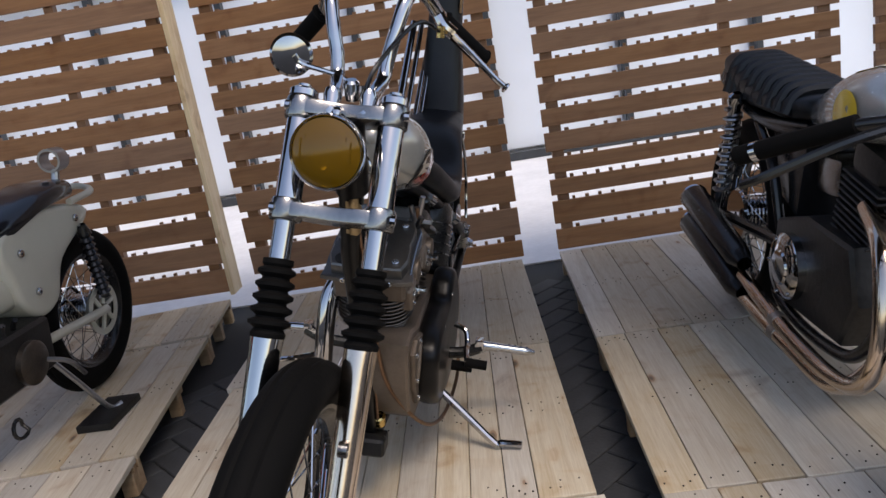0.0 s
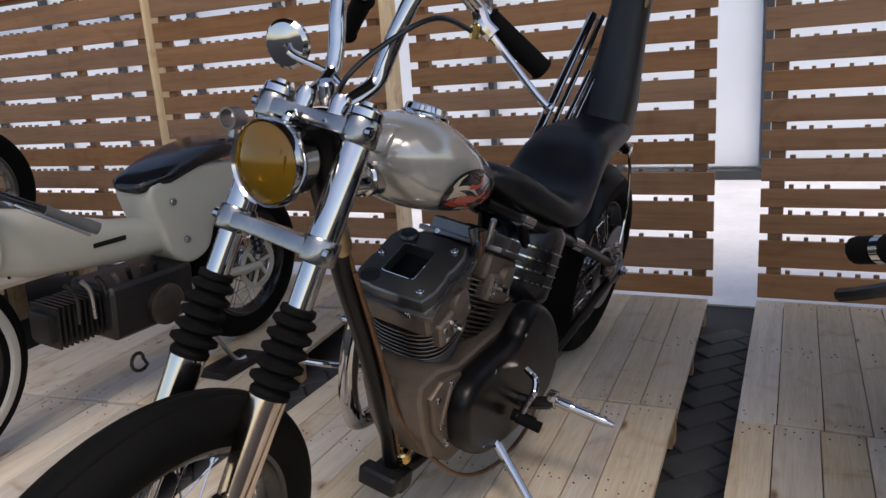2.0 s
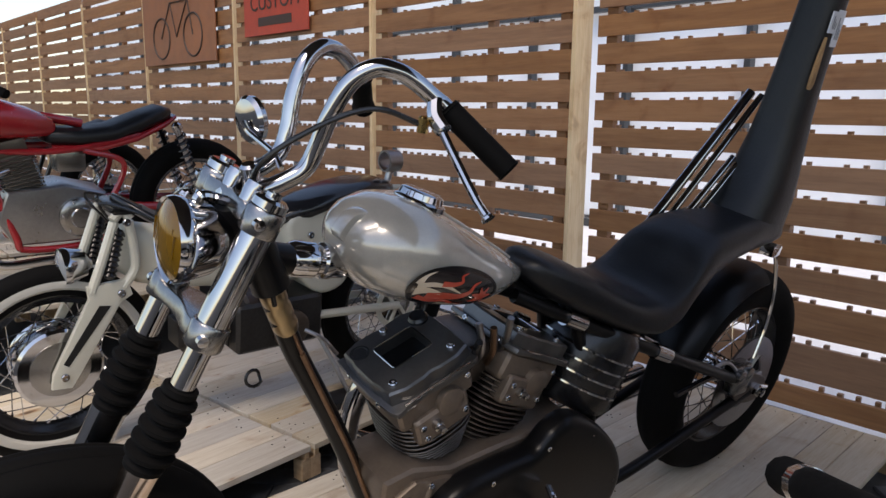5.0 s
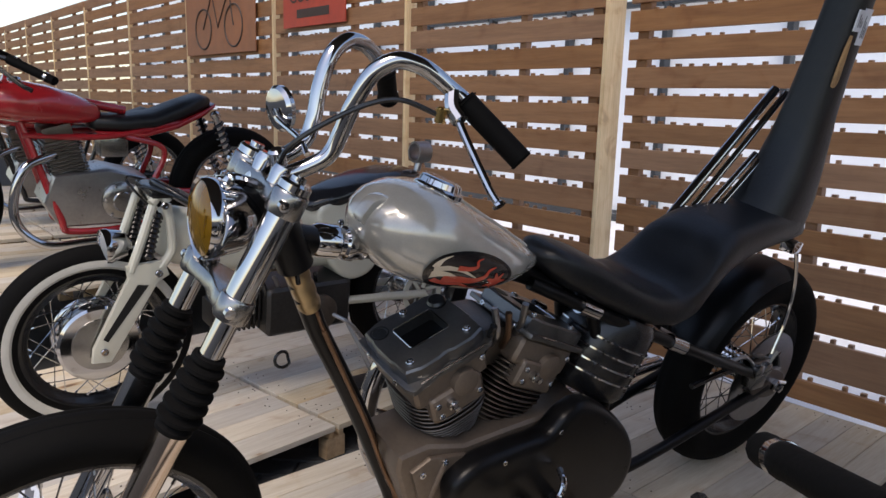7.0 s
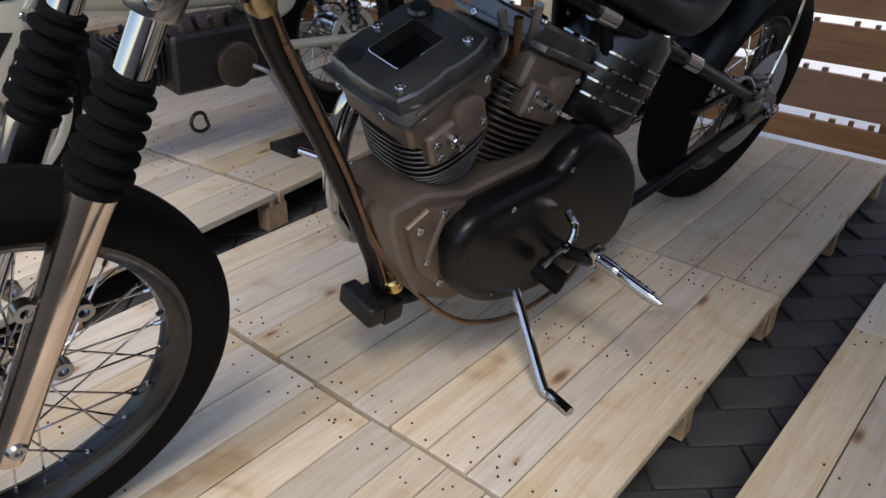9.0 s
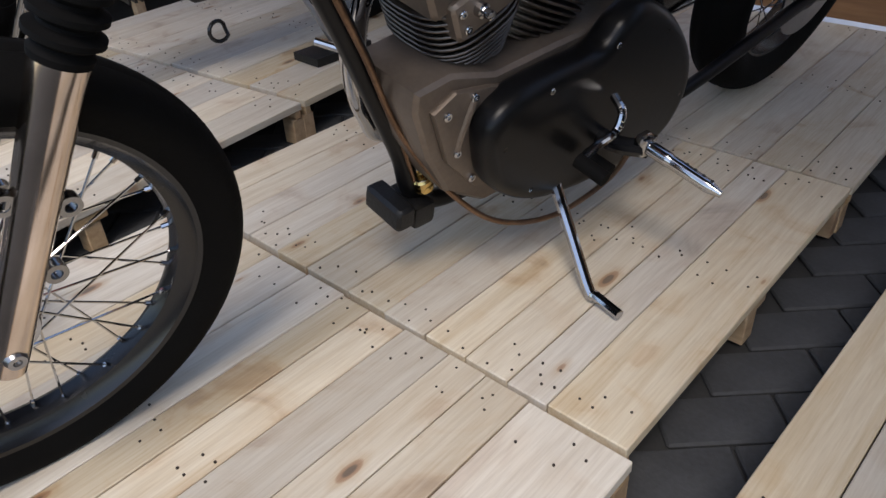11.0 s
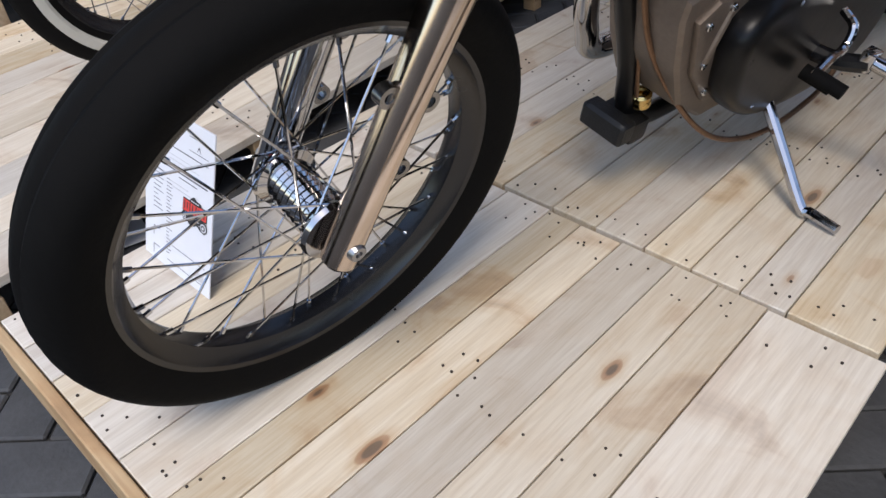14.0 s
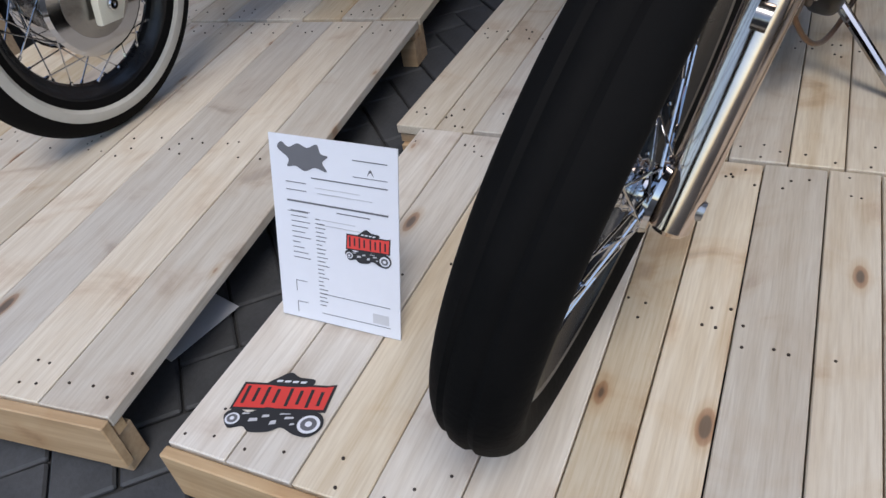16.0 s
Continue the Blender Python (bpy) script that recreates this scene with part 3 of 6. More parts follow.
    fine = np.concatenate([np.linspace(-1.186, -1.14, 9), np.linspace(-1.12, -0.9, 18), np.linspace(-0.885, -0.765, 9)])
    for y in fine:
        zc, hh, hw = at_y(float(y))
        ring = []
        for k in range(40):
            a = 2 * math.pi * k / 40
            c, s = math.cos(a), math.sin(a)
            ring.append((hw * math.copysign(abs(c) ** 0.87, c), float(y), zc + hh * math.copysign(abs(s) ** 0.87, s)))
        secs.append(ring)
    tank = part("fuel_tank", loft_bm(secs), PEARL, bike, "pearl grey teardrop fuel tank", sharp=70)
    # seam rib along the tank's top
    part("tank_seam", tube_bm([(0, y, at_y(y)[0] + at_y(y)[1] + 0.001) for y in (-0.99, -0.94, -0.88, -0.82, -0.785)], 0.0045, 8), PEARL, tank)
    m = Matrix.Translation((0.0, -1.025, 0.930)) @ Euler((radians(-16), 0, 0)).to_matrix().to_4x4()
    part("filler_cap", lathe_bm([(0, 0.046), (0.008, 0.046), (0.011, 0.043), (0.012, 0.040), (0.022, 0.038), (0.025, 0.034), (0.026, 0.02), (0.026, 0)], m=m, steps=36), CHROME, tank, "chrome screw filler cap")
    part("tank_bracket", slab_bm(round_line([(-1.19, 0.90), (-1.168, 0.932), (-1.138, 0.935), (-1.135, 0.91), (-1.165, 0.885)]), 0.0, 0.032, 0.006), PEARL, tank, "grey bracket lug")
    bolt(tank, (0.032, -1.158, 0.913), (1, 0, 0), 1.4)
    # oval badge laid on the tank's side
    cy, cz, ca, sa = -1.003, 0.817, math.cos(radians(-13)), math.sin(radians(-13))

    def patch(a0, b0, a1, b1, lift, n=40, rings=8):
        bm = bmesh.new()
        vs = []
        for j in range(rings + 1):
            t = j / rings
            row = []
            for k in range(n):
                th = 2 * math.pi * k / n
                rx, rz = a0 + (a1 - a0) * t, b0 + (b1 - b0) * t
                u, v = rx * math.cos(th), rz * math.sin(th) * (1 - 0.18 * math.cos(th))
                y, z = cy + u * ca - v * sa, cz + u * sa + v * ca
                row.append(bm.verts.new((skin(y, z, lift), y, z)))
            vs.append(row)
        for r0, r1 in zip(vs, vs[1:]):
            for k in range(n):
                bm.faces.new((r0[k], r0[(k + 1) % n], r1[(k + 1) % n], r1[k]))
        return bm
    badge = part("badge", patch(0.0001, 0.0001, 0.099, 0.041, 0.0022), BADGE_BLACK, tank, "oval black badge with red and cream flame shapes")
    part("badge_border", patch(0.096, 0.0385, 0.103, 0.0440, 0.003, rings=2), BLACK, tank, "black oval border line")

    def flame(pts, wide, mat, lift):
        """A tapering painted stroke that follows the tank's skin."""
        line = smooth_path([(u, v, 0) for u, v in pts], 6)
        bm = bmesh.new()
        rows_ = []
        for i, q in enumerate(line):
            d = line[min(i + 1, len(line) - 1)] - line[max(i - 1, 0)]
            nrm = Vector((-d.y, d.x, 0)).normalized()
            t = i / (len(line) - 1)
            w_ = wide(t)
            row = []
            for e in (-1, 0, 1):
                u, v = q.x + nrm.x * w_ * e, q.y + nrm.y * w_ * e
                y, z = cy + u * ca - v * sa, cz + u * sa + v * ca
                row.append(bm.verts.new((skin(y, z, lift), y, z)))
            rows_.append(row)
        for r0, r1 in zip(rows_, rows_[1:]):
            for k in range(2):
                bm.faces.new((r0[k], r0[k + 1], r1[k + 1], r1[k]))
        return part("flame", bm, mat, badge)
    taper = lambda w0: (lambda t: w0 * (1 - t) ** 0.7 + 0.0006)
    flame([(-0.088, 0.004), (-0.082, 0.022), (-0.066, 0.034)], lambda t: 0.007 - 0.004 * t, BADGE_CREAM, 0.0028)
    flame([(-0.088, 0.0), (-0.06, 0.008), (-0.03, 0.006), (0.005, -0.004)], taper(0.005), BADGE_CREAM, 0.0029)
    flame([(-0.086, -0.012), (-0.07, -0.006), (-0.05, -0.006), (-0.03, -0.01)], taper(0.0075), BADGE_CREAM, 0.0028)
    flame([(-0.06, -0.018), (-0.03, -0.013), (0.0, -0.012), (0.025, -0.002), (0.03, 0.012), (0.045, 0.02)], taper(0.0085), BADGE_RED, 0.0030)
    flame([(-0.045, 0.011), (-0.02, 0.012), (-0.005, 0.018), (-0.008, 0.028), (0.004, 0.034)], taper(0.0045), BADGE_RED, 0.0030)
    flame([(-0.075, -0.022), (-0.045, -0.027), (-0.015, -0.024), (0.015, -0.03), (0.035, -0.026)], taper(0.0045), BADGE_RED, 0.0031)
    flame([(-0.02, -0.034), (0.01, -0.033), (0.04, -0.033)], taper(0.003), BADGE_CREAM, 0.0031)
    for k in range(7):
        an = 2 * math.pi * k / 7 + 0.2
        flame([(0.062, -0.010), (0.062 + 0.012 * math.cos(an), -0.010 + 0.010 * math.sin(an)), (0.062 + 0.027 * math.cos(an), -0.010 + 0.021 * math.sin(an))], lambda t: 0.0065 * (1 - t) ** 0.6 + 0.0005, BADGE_RED, 0.0033)

    # seat
    rows2 = [(-0.765, 0.795, 0.772, 0.028), (-0.752, 0.812, 0.756, 0.05), (-0.70, 0.806, 0.722, 0.078), (-0.62, 0.776, 0.685, 0.102), (-0.53, 0.735, 0.645, 0.12), (-0.45, 0.705, 0.612, 0.13), (-0.38, 0.70, 0.60, 0.133), (-0.32, 0.735, 0.605, 0.13), (-0.27, 0.79, 0.645, 0.122), (-0.20, 0.826, 0.70, 0.112), (-0.10, 0.838, 0.735, 0.102), (0.0, 0.852, 0.748, 0.094), (0.10, 0.852, 0.757, 0.086), (0.165, 0.81, 0.76, 0.065)]
    secs = []
    for k in range(40):
        y = -0.765 + 0.93 * k / 39
        yy = [r[0] for r in rows2]
        top, bot, hw = (float(np.interp(y, yy, [r[i] for r in rows2])) for i in (1, 2, 3))
        ring = []
        for j in range(32):
            a = 2 * math.pi * j / 32
            c, s = math.cos(a), math.sin(a)
            dip = 0.012 * max(0, 1 - (abs(y + 0.42) / 0.16) ** 2) * (1 - abs(c)) if s > 0 else 0
            ring.append((hw * math.copysign(abs(c) ** 0.65, c), y, (top + bot) / 2 + (top - bot) / 2 * math.copysign(abs(s) ** 0.65, s) - dip))
        secs.append(ring)
    seat = part("seat", loft_bm(secs), LEATHER, bike, "stitched black leather king-queen seat", sharp=80)
    secs = []
    for z, y0, y1, hw in ((0.79, -0.06, 0.165, 0.088), (0.88, -0.012, 0.178, 0.082), (0.95, 0.02, 0.176, 0.074), (1.03, 0.042, 0.170, 0.066), (1.10, 0.053, 0.163, 0.06), (1.2, 0.064, 0.160, 0.056), (1.33, 0.075, 0.160, 0.053), (1.45, 0.083, 0.160, 0.05), (1.56, 0.09, 0.158, 0.046), (1.60, 0.10, 0.15, 0.038), (1.615, 0.115, 0.135, 0.02)):
        ring = []
        for j in range(28):
            a = 2 * math.pi * j / 28
            c, s = math.cos(a), math.sin(a)
            ring.append((hw * math.copysign(abs(c) ** 0.6, c), (y0 + y1) / 2 + (y1 - y0) / 2 * math.copysign(abs(s) ** 0.7, s), z))
        secs.append(ring)
    back = part("backrest", loft_bm(secs), LEATHER, bike, "tall narrow black leather backrest", sharp=80)
    for y0, z0, h in ((0.078, 1.30, 0.05), (0.105, 1.27, 0.085)):
        tg = part("tag", box_bm(0.051, 0.0555, y0, y0 + 0.030, z0, z0 + h), PAPER, back, "white paper tag", smooth=False)
        for k in range(3):
            part("print_bar", box_bm(0.0556, 0.056, y0 + 0.008 + 0.007 * k, y0 + 0.011 + 0.007 * k, z0 + h * 0.2, z0 + h * (0.8 - 0.15 * k)), PRINT, tg, smooth=False)
    part("torn_patch", slab_bm(round_line([(0.068, 1.17), (0.086, 1.18), (0.083, 1.25), (0.078, 1.29), (0.069, 1.24)]), 0.050, 0.0575, 0.001), TAN, back, "torn tan cord patch")
    # passenger bars behind the seat
    for x, y0, z0, y1, z1, r in ((-0.112, -0.22, 0.74, 0.115, 1.125, 0.0135), (-0.085, -0.20, 0.74, 0.125, 1.122, 0.009), (-0.06, -0.13, 0.80, 0.03, 0.965, 0.0085), (-0.045, -0.11, 0.80, 0.045, 0.962, 0.0085)):
        part("sissy_bar", tube_bm([(x, y0 - 0.05, z0 - 0.06), (x, y0, z0), (x, y1, z1)], r, 12, smooth=False), CHROME, bike, "straight chrome sissy bar")

    # engine
    def ring_slab(outer, inner, z0, z1, bm):
        """A flat plate with an opening; both outlines hold the same number of points."""
        n = len(outer)
        loops = [[bm.verts.new((x, y, z)) for x, y in o] for o, z in ((outer, z0), (outer, z1 - 0.004), ([(x * 0.965, y * 0.965) for x, y in outer], z1), (inner, z1), (inner, z0))]
        for l0, l1 in zip(loops, loops[1:] + loops[:1]):
            for k in range(n):
                bm.faces.new((l0[k], l0[(k + 1) % n], l1[(k + 1) % n], l1[k]))
        return bm

    def cylinder(sign, y0, z0, rocker_mat, fin_mat):
        m = Matrix.Translation((0, y0, z0)) @ Euler((radians(22.5 * -sign), 0, 0)).to_matrix().to_4x4()
        bm = lathe_bm([(0.02, 0.05), (0.27, 0.062)], "Z", (0, 0, 0), 24)
        bm.transform(m)
        cyl = part("cylinder", bm, fin_mat, bike, "finned alloy cylinder", sharp=30)
        for k in range(15):
            h = 0.085 + 0.0112 * k
            g = 0.056 + 0.032 * min(1, k / 8)
            pts = [(g * 1.02 * math.copysign(abs(math.cos(a)) ** 0.7, math.cos(a)), g * math.copysign(abs(math.sin(a)) ** 0.7, math.sin(a))) for a in [j * math.pi / 14 for j in range(28)]]
            fin = slab_bm(pts, h, h + 0.0042, 0.0012, seg=1, plane="XY")
            fin.transform(m)
            part("fin", fin, fin_mat, cyl, sharp=30)
        hd = box_bm(-0.08, 0.082, -0.084, 0.084, 0.248, 0.312, 0.018, seg=3)
        box_bm(0.055, 0.094, -0.062, 0.058, 0.205, 0.268, 0.014, hd, seg=3)
        lathe_bm([(0.08, 0.03), (0.096, 0.028), (0.099, 0.02), (0.099, 0)], "X", (0, 0.02, 0.265), 20, hd)
        hd.transform(m)
        head = part("cylinder_head", hd, CASE, cyl, "heat-browned cylinder head")
        plug = lathe_bm([(0.094, 0.011), (0.104, 0.011), (0.105, 0.007), (0.118, 0.007), (0.12, 0.0)], "X", (0, -0.02, 0.24), 10)
        plug.transform(m)
        part("spark_plug", plug, CHROME, head)
        for bx, by, bz in ((0.094, -0.048, 0.25), (0.094, 0.045, 0.23), (0.094, -0.045, 0.222), (0.082, 0.07, 0.29)):
            bolt(head, m @ Vector((bx, by, bz)), m.to_3x3() @ Vector((1, 0, 0)), 1.1)
        base = slab_bm(round_line([(-0.084, -0.098), (0.084, -0.098), (0.098, -0.07), (0.092, -0.03), (0.098, 0.03), (0.094, 0.085), (0.07, 0.1), (-0.07, 0.1), (-0.096, 0.07), (-0.096, -0.07)], 3), 0.312, 0.324, 0.003, plane="XY")
        base.transform(m)
        rock = part("rocker_cover", base, rocker_mat, cyl, "cast alloy rocker cover with a square recess")
        # the upper cover: a scalloped outline round a square well
        outer, inner = [], []
        for j in range(48):
            a = 2 * math.pi * (j + 0.5) / 48
            c, sn = math.cos(a), math.sin(a)
            q = 1 / max(abs(c) / 0.086, abs(sn) / 0.092)
            q *= 1 - 0.10 * math.exp(-((abs(abs(c) - abs(sn))) / 0.12) ** 2) - 0.05 * max(0.0, math.cos(6 * a)) ** 4
            outer.append((q * c, q * sn))
            r = 1 / max(abs(c) / 0.036, abs(sn) / 0.044)
            inner.append((-0.006 + r * c, r * sn))
        tp = ring_slab(outer, inner, 0.324, 0.352, bmesh.new())
        tp.transform(m)
        part("cover_top", tp, rocker_mat, rock, sharp=30)
        fl = box_bm(-0.043, 0.031, -0.045, 0.045, 0.323, 0.327)
        fl.transform(m)
        part("recess", fl, COVER_BLACK, rock)
        edge = [(x, y, 0.3525) for x, y in inner]
        eb = tube_bm(edge, 0.0011, 5, closed=True, smooth=False)
        eb.transform(m)
        part("recess_edge", eb, CHROME, rock, "bright machined edge")
        lip = tube_bm([(0.092, -0.07, 0.322), (0.09, 0.0, 0.322), (0.092, 0.08, 0.322)], 0.0035, 8)
        lip.transform(m)
        part("cover_lip", lip, ALLOY, rock)
        cap = lathe_bm([(0.352, 0.020), (0.357, 0.020), (0.362, 0.016), (0.363, 0)], "Z", (-0.048, 0.066, 0), 24)
        cap.transform(m)
        part("rocker_cap", cap, BLACK, rock, "black domed plug")
        eye = lathe_bm([(0.3505, 0.019), (0.3535, 0.019), (0.3535, 0.015), (0.3525, 0.014), (0.3525, 0)], "Z", (-0.052, -0.066, 0), 24)
        eye.transform(m)
        part("bolt_well", eye, BLACK_MATT, rock)
        for bx, by in ((0.06, -0.066), (0.06, 0.062), (-0.07, 0.0)):
            bolt(rock, m @ Vector((bx, by, 0.352)), m.to_3x3() @ Vector((0, 0, 1)), 1.35)
        for bx in (-0.05, 0.05):
            bolt(rock, m @ Vector((bx, -0.098, 0.318)), m.to_3x3() @ Vector((0, -1, 0)), 1.1)
        return cyl
    cylinder(-1, -0.872, 0.325, ROCKER, ALLOY_DARK)
    cylinder(1, -0.852, 0.325, ROCKER, ALLOY_DARK)
    case = slab_bm([(-1.085, 0.445), (-1.085, 0.41), (-1.05, 0.32), (-1.0, 0.235), (-0.91, 0.175), (-0.6, 0.165), (-0.50, 0.22), (-0.50, 0.36), (-0.6, 0.45), (-0.8, 0.44), (-0.93, 0.43), (-1.02, 0.455)], -0.04, 0.1, 0.016, seg=3)
    crank = part("crankcase", case, CASE, bike, "brownish dull alloy crankcase")
    part("case_web", slab_bm([(-1.06, 0.41), (-1.02, 0.31), (-0.95, 0.235), (-0.88, 0.22), (-0.88, 0.40), (-0.95, 0.42), (-1.02, 0.432)], 0.098, 0.112, 0.006), CASE, crank)
    for y, z in ((-1.035, 0.40), (-1.005, 0.325), (-0.985, 0.415), (-0.965, 0.262)):
        bolt(crank, (0.112, y, z), (1, 0, 0), 1.2)
    part("case_rib", tube_bm([(0.112, -0.985, 0.41), (0.113, -1.0, 0.36), (0.112, -1.005, 0.33)], 0.006, 8), CASE, crank)
    outline = round_line([(-0.978, 0.32), (-0.985, 0.38), (-0.935, 0.418), (-0.84, 0.43), (-0.755, 0.437), (-0.71, 0.478), (-0.65, 0.492), (-0.555, 0.44), (-0.465, 0.35), (-0.43, 0.26), (-0.46, 0.18), (-0.56, 0.148), (-0.72, 0.155), (-0.85, 0.185), (-0.945, 0.25)])
    prim = part("primary_cover", slab_bm(outline, 0.098, 0.158, 0.026, seg=6), COVER_BLACK, bike, "satin black primary drive cover")
    for k in range(2, len(outline), 13):
        y, z = outline[k]
        bolt(prim, (0.154, (y + 0.70) * 0.88 - 0.70, (z - 0.31) * 0.84 + 0.31), (1, 0, 0), 1.0)
    # oil tank with bright rings, under the seat
    can = lathe_bm([(-0.1, 0), (-0.1, 0.10), (-0.08, 0.112), (0.08, 0.112), (0.1, 0.10), (0.104, 0)], m=Matrix.Translation((0.01, -0.50, 0.53)) @ Euler((radians(-22), 0, 0)).to_matrix().to_4x4(), steps=32)
    oil = part("oil_tank", can, BLACK, bike, "black round oil tank with chrome rings")
    for h in (-0.05, -0.022, 0.006, 0.034):
        part("ring", lathe_bm([(h - 0.0035, 0.111), (h - 0.002, 0.1155), (h + 0.002, 0.1155), (h + 0.0035, 0.111)], m=Matrix.Translation((0.01, -0.50, 0.53)) @ Euler((radians(-22), 0, 0)).to_matrix().to_4x4(), steps=32), CHROME, oil)
    part("carburettor", box_bm(-0.09, 0.04, -0.90, -0.82, 0.56, 0.65, 0.015), ALLOY_DARK, bike)
    for k, (y, z) in enumerate(((-0.89, 0.71), (-0.86, 0.70), (-0.83, 0.72), (-0.91, 0.69))):
        part("fitting", tube_bm([(0.06 + 0.01 * k, y, z), (0.07, y + 0.01, z - 0.05), (0.05, y + 0.02, z - 0.09)], 0.007, 8), (STEEL, DARK_COPPER, STEEL, BLACK)[k], bike)
    # exhaust on the far side
    part("exhaust_pipe", tube_bm([(-0.05, -0.95, 0.58), (-0.09, -1.02, 0.53), (-0.10, -1.04, 0.40), (-0.11, -1.0, 0.27), (-0.12, -0.92, 0.20), (-0.13, -0.6, 0.20), (-0.14, 0.15, 0.22)], 0.021, 16), CHROME, bike, "chrome exhaust pipe")
    part("exhaust_pipe", tube_bm([(-0.07, -0.78, 0.60), (-0.14, -0.76, 0.5), (-0.15, -0.66, 0.34), (-0.145, -0.5, 0.27), (-0.145, 0.02, 0.28)], 0.02, 16), CHROME, bike, "chrome exhaust pipe")
    # braided cable that loops under the engine
    part("cable", tube_bm([(0.022, -1.23, 0.70), (0.026, -1.19, 0.62), (0.032, -1.12, 0.48), (0.05, -1.06, 0.34), (0.10, -0.98, 0.22), (0.14, -0.90, 0.155), (0.165, -0.78, 0.13), (0.18, -0.66, 0.17), (0.175, -0.60, 0.23)], 0.005, 8), DARK_COPPER, bike, "braided copper-coloured cable")
    part("cable", tube_bm([(0.018, -1.262, 0.77), (0.022, -1.21, 0.66), (0.022, -1.12, 0.49), (0.022, -1.05, 0.34), (0.022, -1.0, 0.21)], 0.0038, 8), DARK_COPPER, bike, "thin copper pipe along the down tube")
    # horn block at the foot of the frame
    hb = box_bm(-0.045, 0.05, -1.052, -1.012, 0.135, 0.182, 0.016, seg=3)
    box_bm(-0.035, 0.045, -1.01, -0.965, 0.12, 0.165, 0.01, hb)
    part("horn", hb, BLACK_MATT, bike, "black plastic block with a brass ring")
    part("horn_ring", lathe_bm([(0, 0.014), (0.004, 0.018), (0.012, 0.018), (0.014, 0.015), (0.02, 0.018), (0.028, 0.018), (0.03, 0.014)], m=Matrix.Translation((0.02, -0.984, 0.212)) @ Vector((0.0, 0.3, -0.9)).to_track_quat("Z", "Y").to_matrix().to_4x4(), steps=18), BRASS, bike)
    # foot controls
    for s in (1, -1):
        peg = part("foot_peg", tube_bm([(s * 0.25, -0.693, 0.292), (s * 0.31, -0.692, 0.29), (s * 0.388, -0.690, 0.286)], lambda t: 0.0115 + (0.0015 if t < 0.35 else 0.0) - (0.006 * (t - 0.85) / 0.15 if t > 0.85 else 0), 14, per=14), CHROME, bike, "drilled chrome foot peg")
        # flat black discs paint the shade inside the drilled holes
        for k in range(4):
            part("peg_hole_shade", lathe_bm([(0, 0.003), (0.0006, 0.003), (0.0006, 0)], m=Matrix.Translation((s * (0.318 + 0.016 * k), -0.690, 0.3012 - 0.0008 * k)), steps=10), BLACK_MATT, peg)
        part("peg_mount", tube_bm([(s * 0.10, -0.70, 0.26), (s * 0.19, -0.70, 0.268), (s * 0.245, -0.694, 0.287)], 0.016, 10), BLACK, peg)
        part("peg_hinge", box_bm(s * 0.238 - 0.012, s * 0.238 + 0.012, -0.708, -0.678, 0.275, 0.31, 0.004), CHROME, peg)
    part("shift_lever", tube_bm([(0.17, -0.715, 0.355), (0.20, -0.728, 0.345), (0.208, -0.745, 0.318), (0.21, -0.79, 0.312), (0.215, -0.835, 0.305)], 0.0075, 10), CHROME, bike, "bent chrome gear lever")
    part("lever_rubber", tube_bm([(0.21, -0.835, 0.303), (0.265, -0.831, 0.298)], 0.0125, 12, smooth=False), RUBBER, bike)
    part("lever_rubber", tube_bm([(0.17, -0.755, 0.255), (0.225, -0.75, 0.25)], 0.014, 12, smooth=False), RUBBER, bike)
    part("brake_lever", tube_bm([(-0.15, -0.86, 0.30), (-0.2, -0.95, 0.32), (-0.26, -1.0, 0.33)], 0.007, 10), CHROME, bike, "chrome brake pedal")
    inv = B.inverted()
    k0, k1, k2 = Vector((0.135, -0.78, 0.20)), inv @ Vector((-0.220, 0.246, 0.017)), inv @ Vector((-0.150, 0.230, 0.011))
    part("side_stand", tube_bm([k0, k0.lerp(k1, 0.5), k1, k1.lerp(k2, 0.25), k2], lambda t: 0.011 - 0.002 * t, 10, per=6), CHROME, bike, "chrome side stand resting on the boards")

    # fork, with everything that turns
    fwm = B.inverted() @ pose(-0.5315, -0.5194, 0.298, 0, 16.0, -5.0)
    up = (Vector((0.016, -1.352, 0.957)) - fwm.translation).normalized()
    ax = fwm.col[0].xyz
    ax = (ax - up * ax.dot(up)).normalized()
    F = Matrix((ax, up.cross(ax), up)).transposed().to_4x4()
    F.translation = fwm.translation

    def fork_part(name, bm, mat, label="", parent=None, sharp=35):
        bm.transform(F)
        return part(name, bm, mat, parent or bike, label, sharp=sharp)
    fw = wheel(bike, (0, 0, 0), 0.319, 0.091, 0.238, 0.06, BLACK, 40, 0.03, 0.115, "front_wheel")
    fw.matrix_basis = fwm
    for s in (-1, 1):
        x = s * 0.076
        sl = lathe_bm([(-0.035, 0), (-0.034, 0.016), (-0.028, 0.0215), (0.0, 0.0225), (0.12, 0.0225), (0.315, 0.0255), (0.335, 0.0265), (0.344, 0.0265), (0.347, 0.022), (0.347, 0)], "Z", (x, 0, 0), 28)
        leg = fork_part("fork_slider", sl, COPPER if s > 0 else CHROME, "polished metal fork slider")
        for zz, yy in ((0.10, 0.032), (0.185, 0.032), (0.19, -0.03)):
            lug = lathe_bm([(-0.007, 0.0065), (-0.007, 0.0125), (0.007, 0.0125), (0.007, 0.0065), (-0.007, 0.0065)], "X", (x, yy, zz), 18)
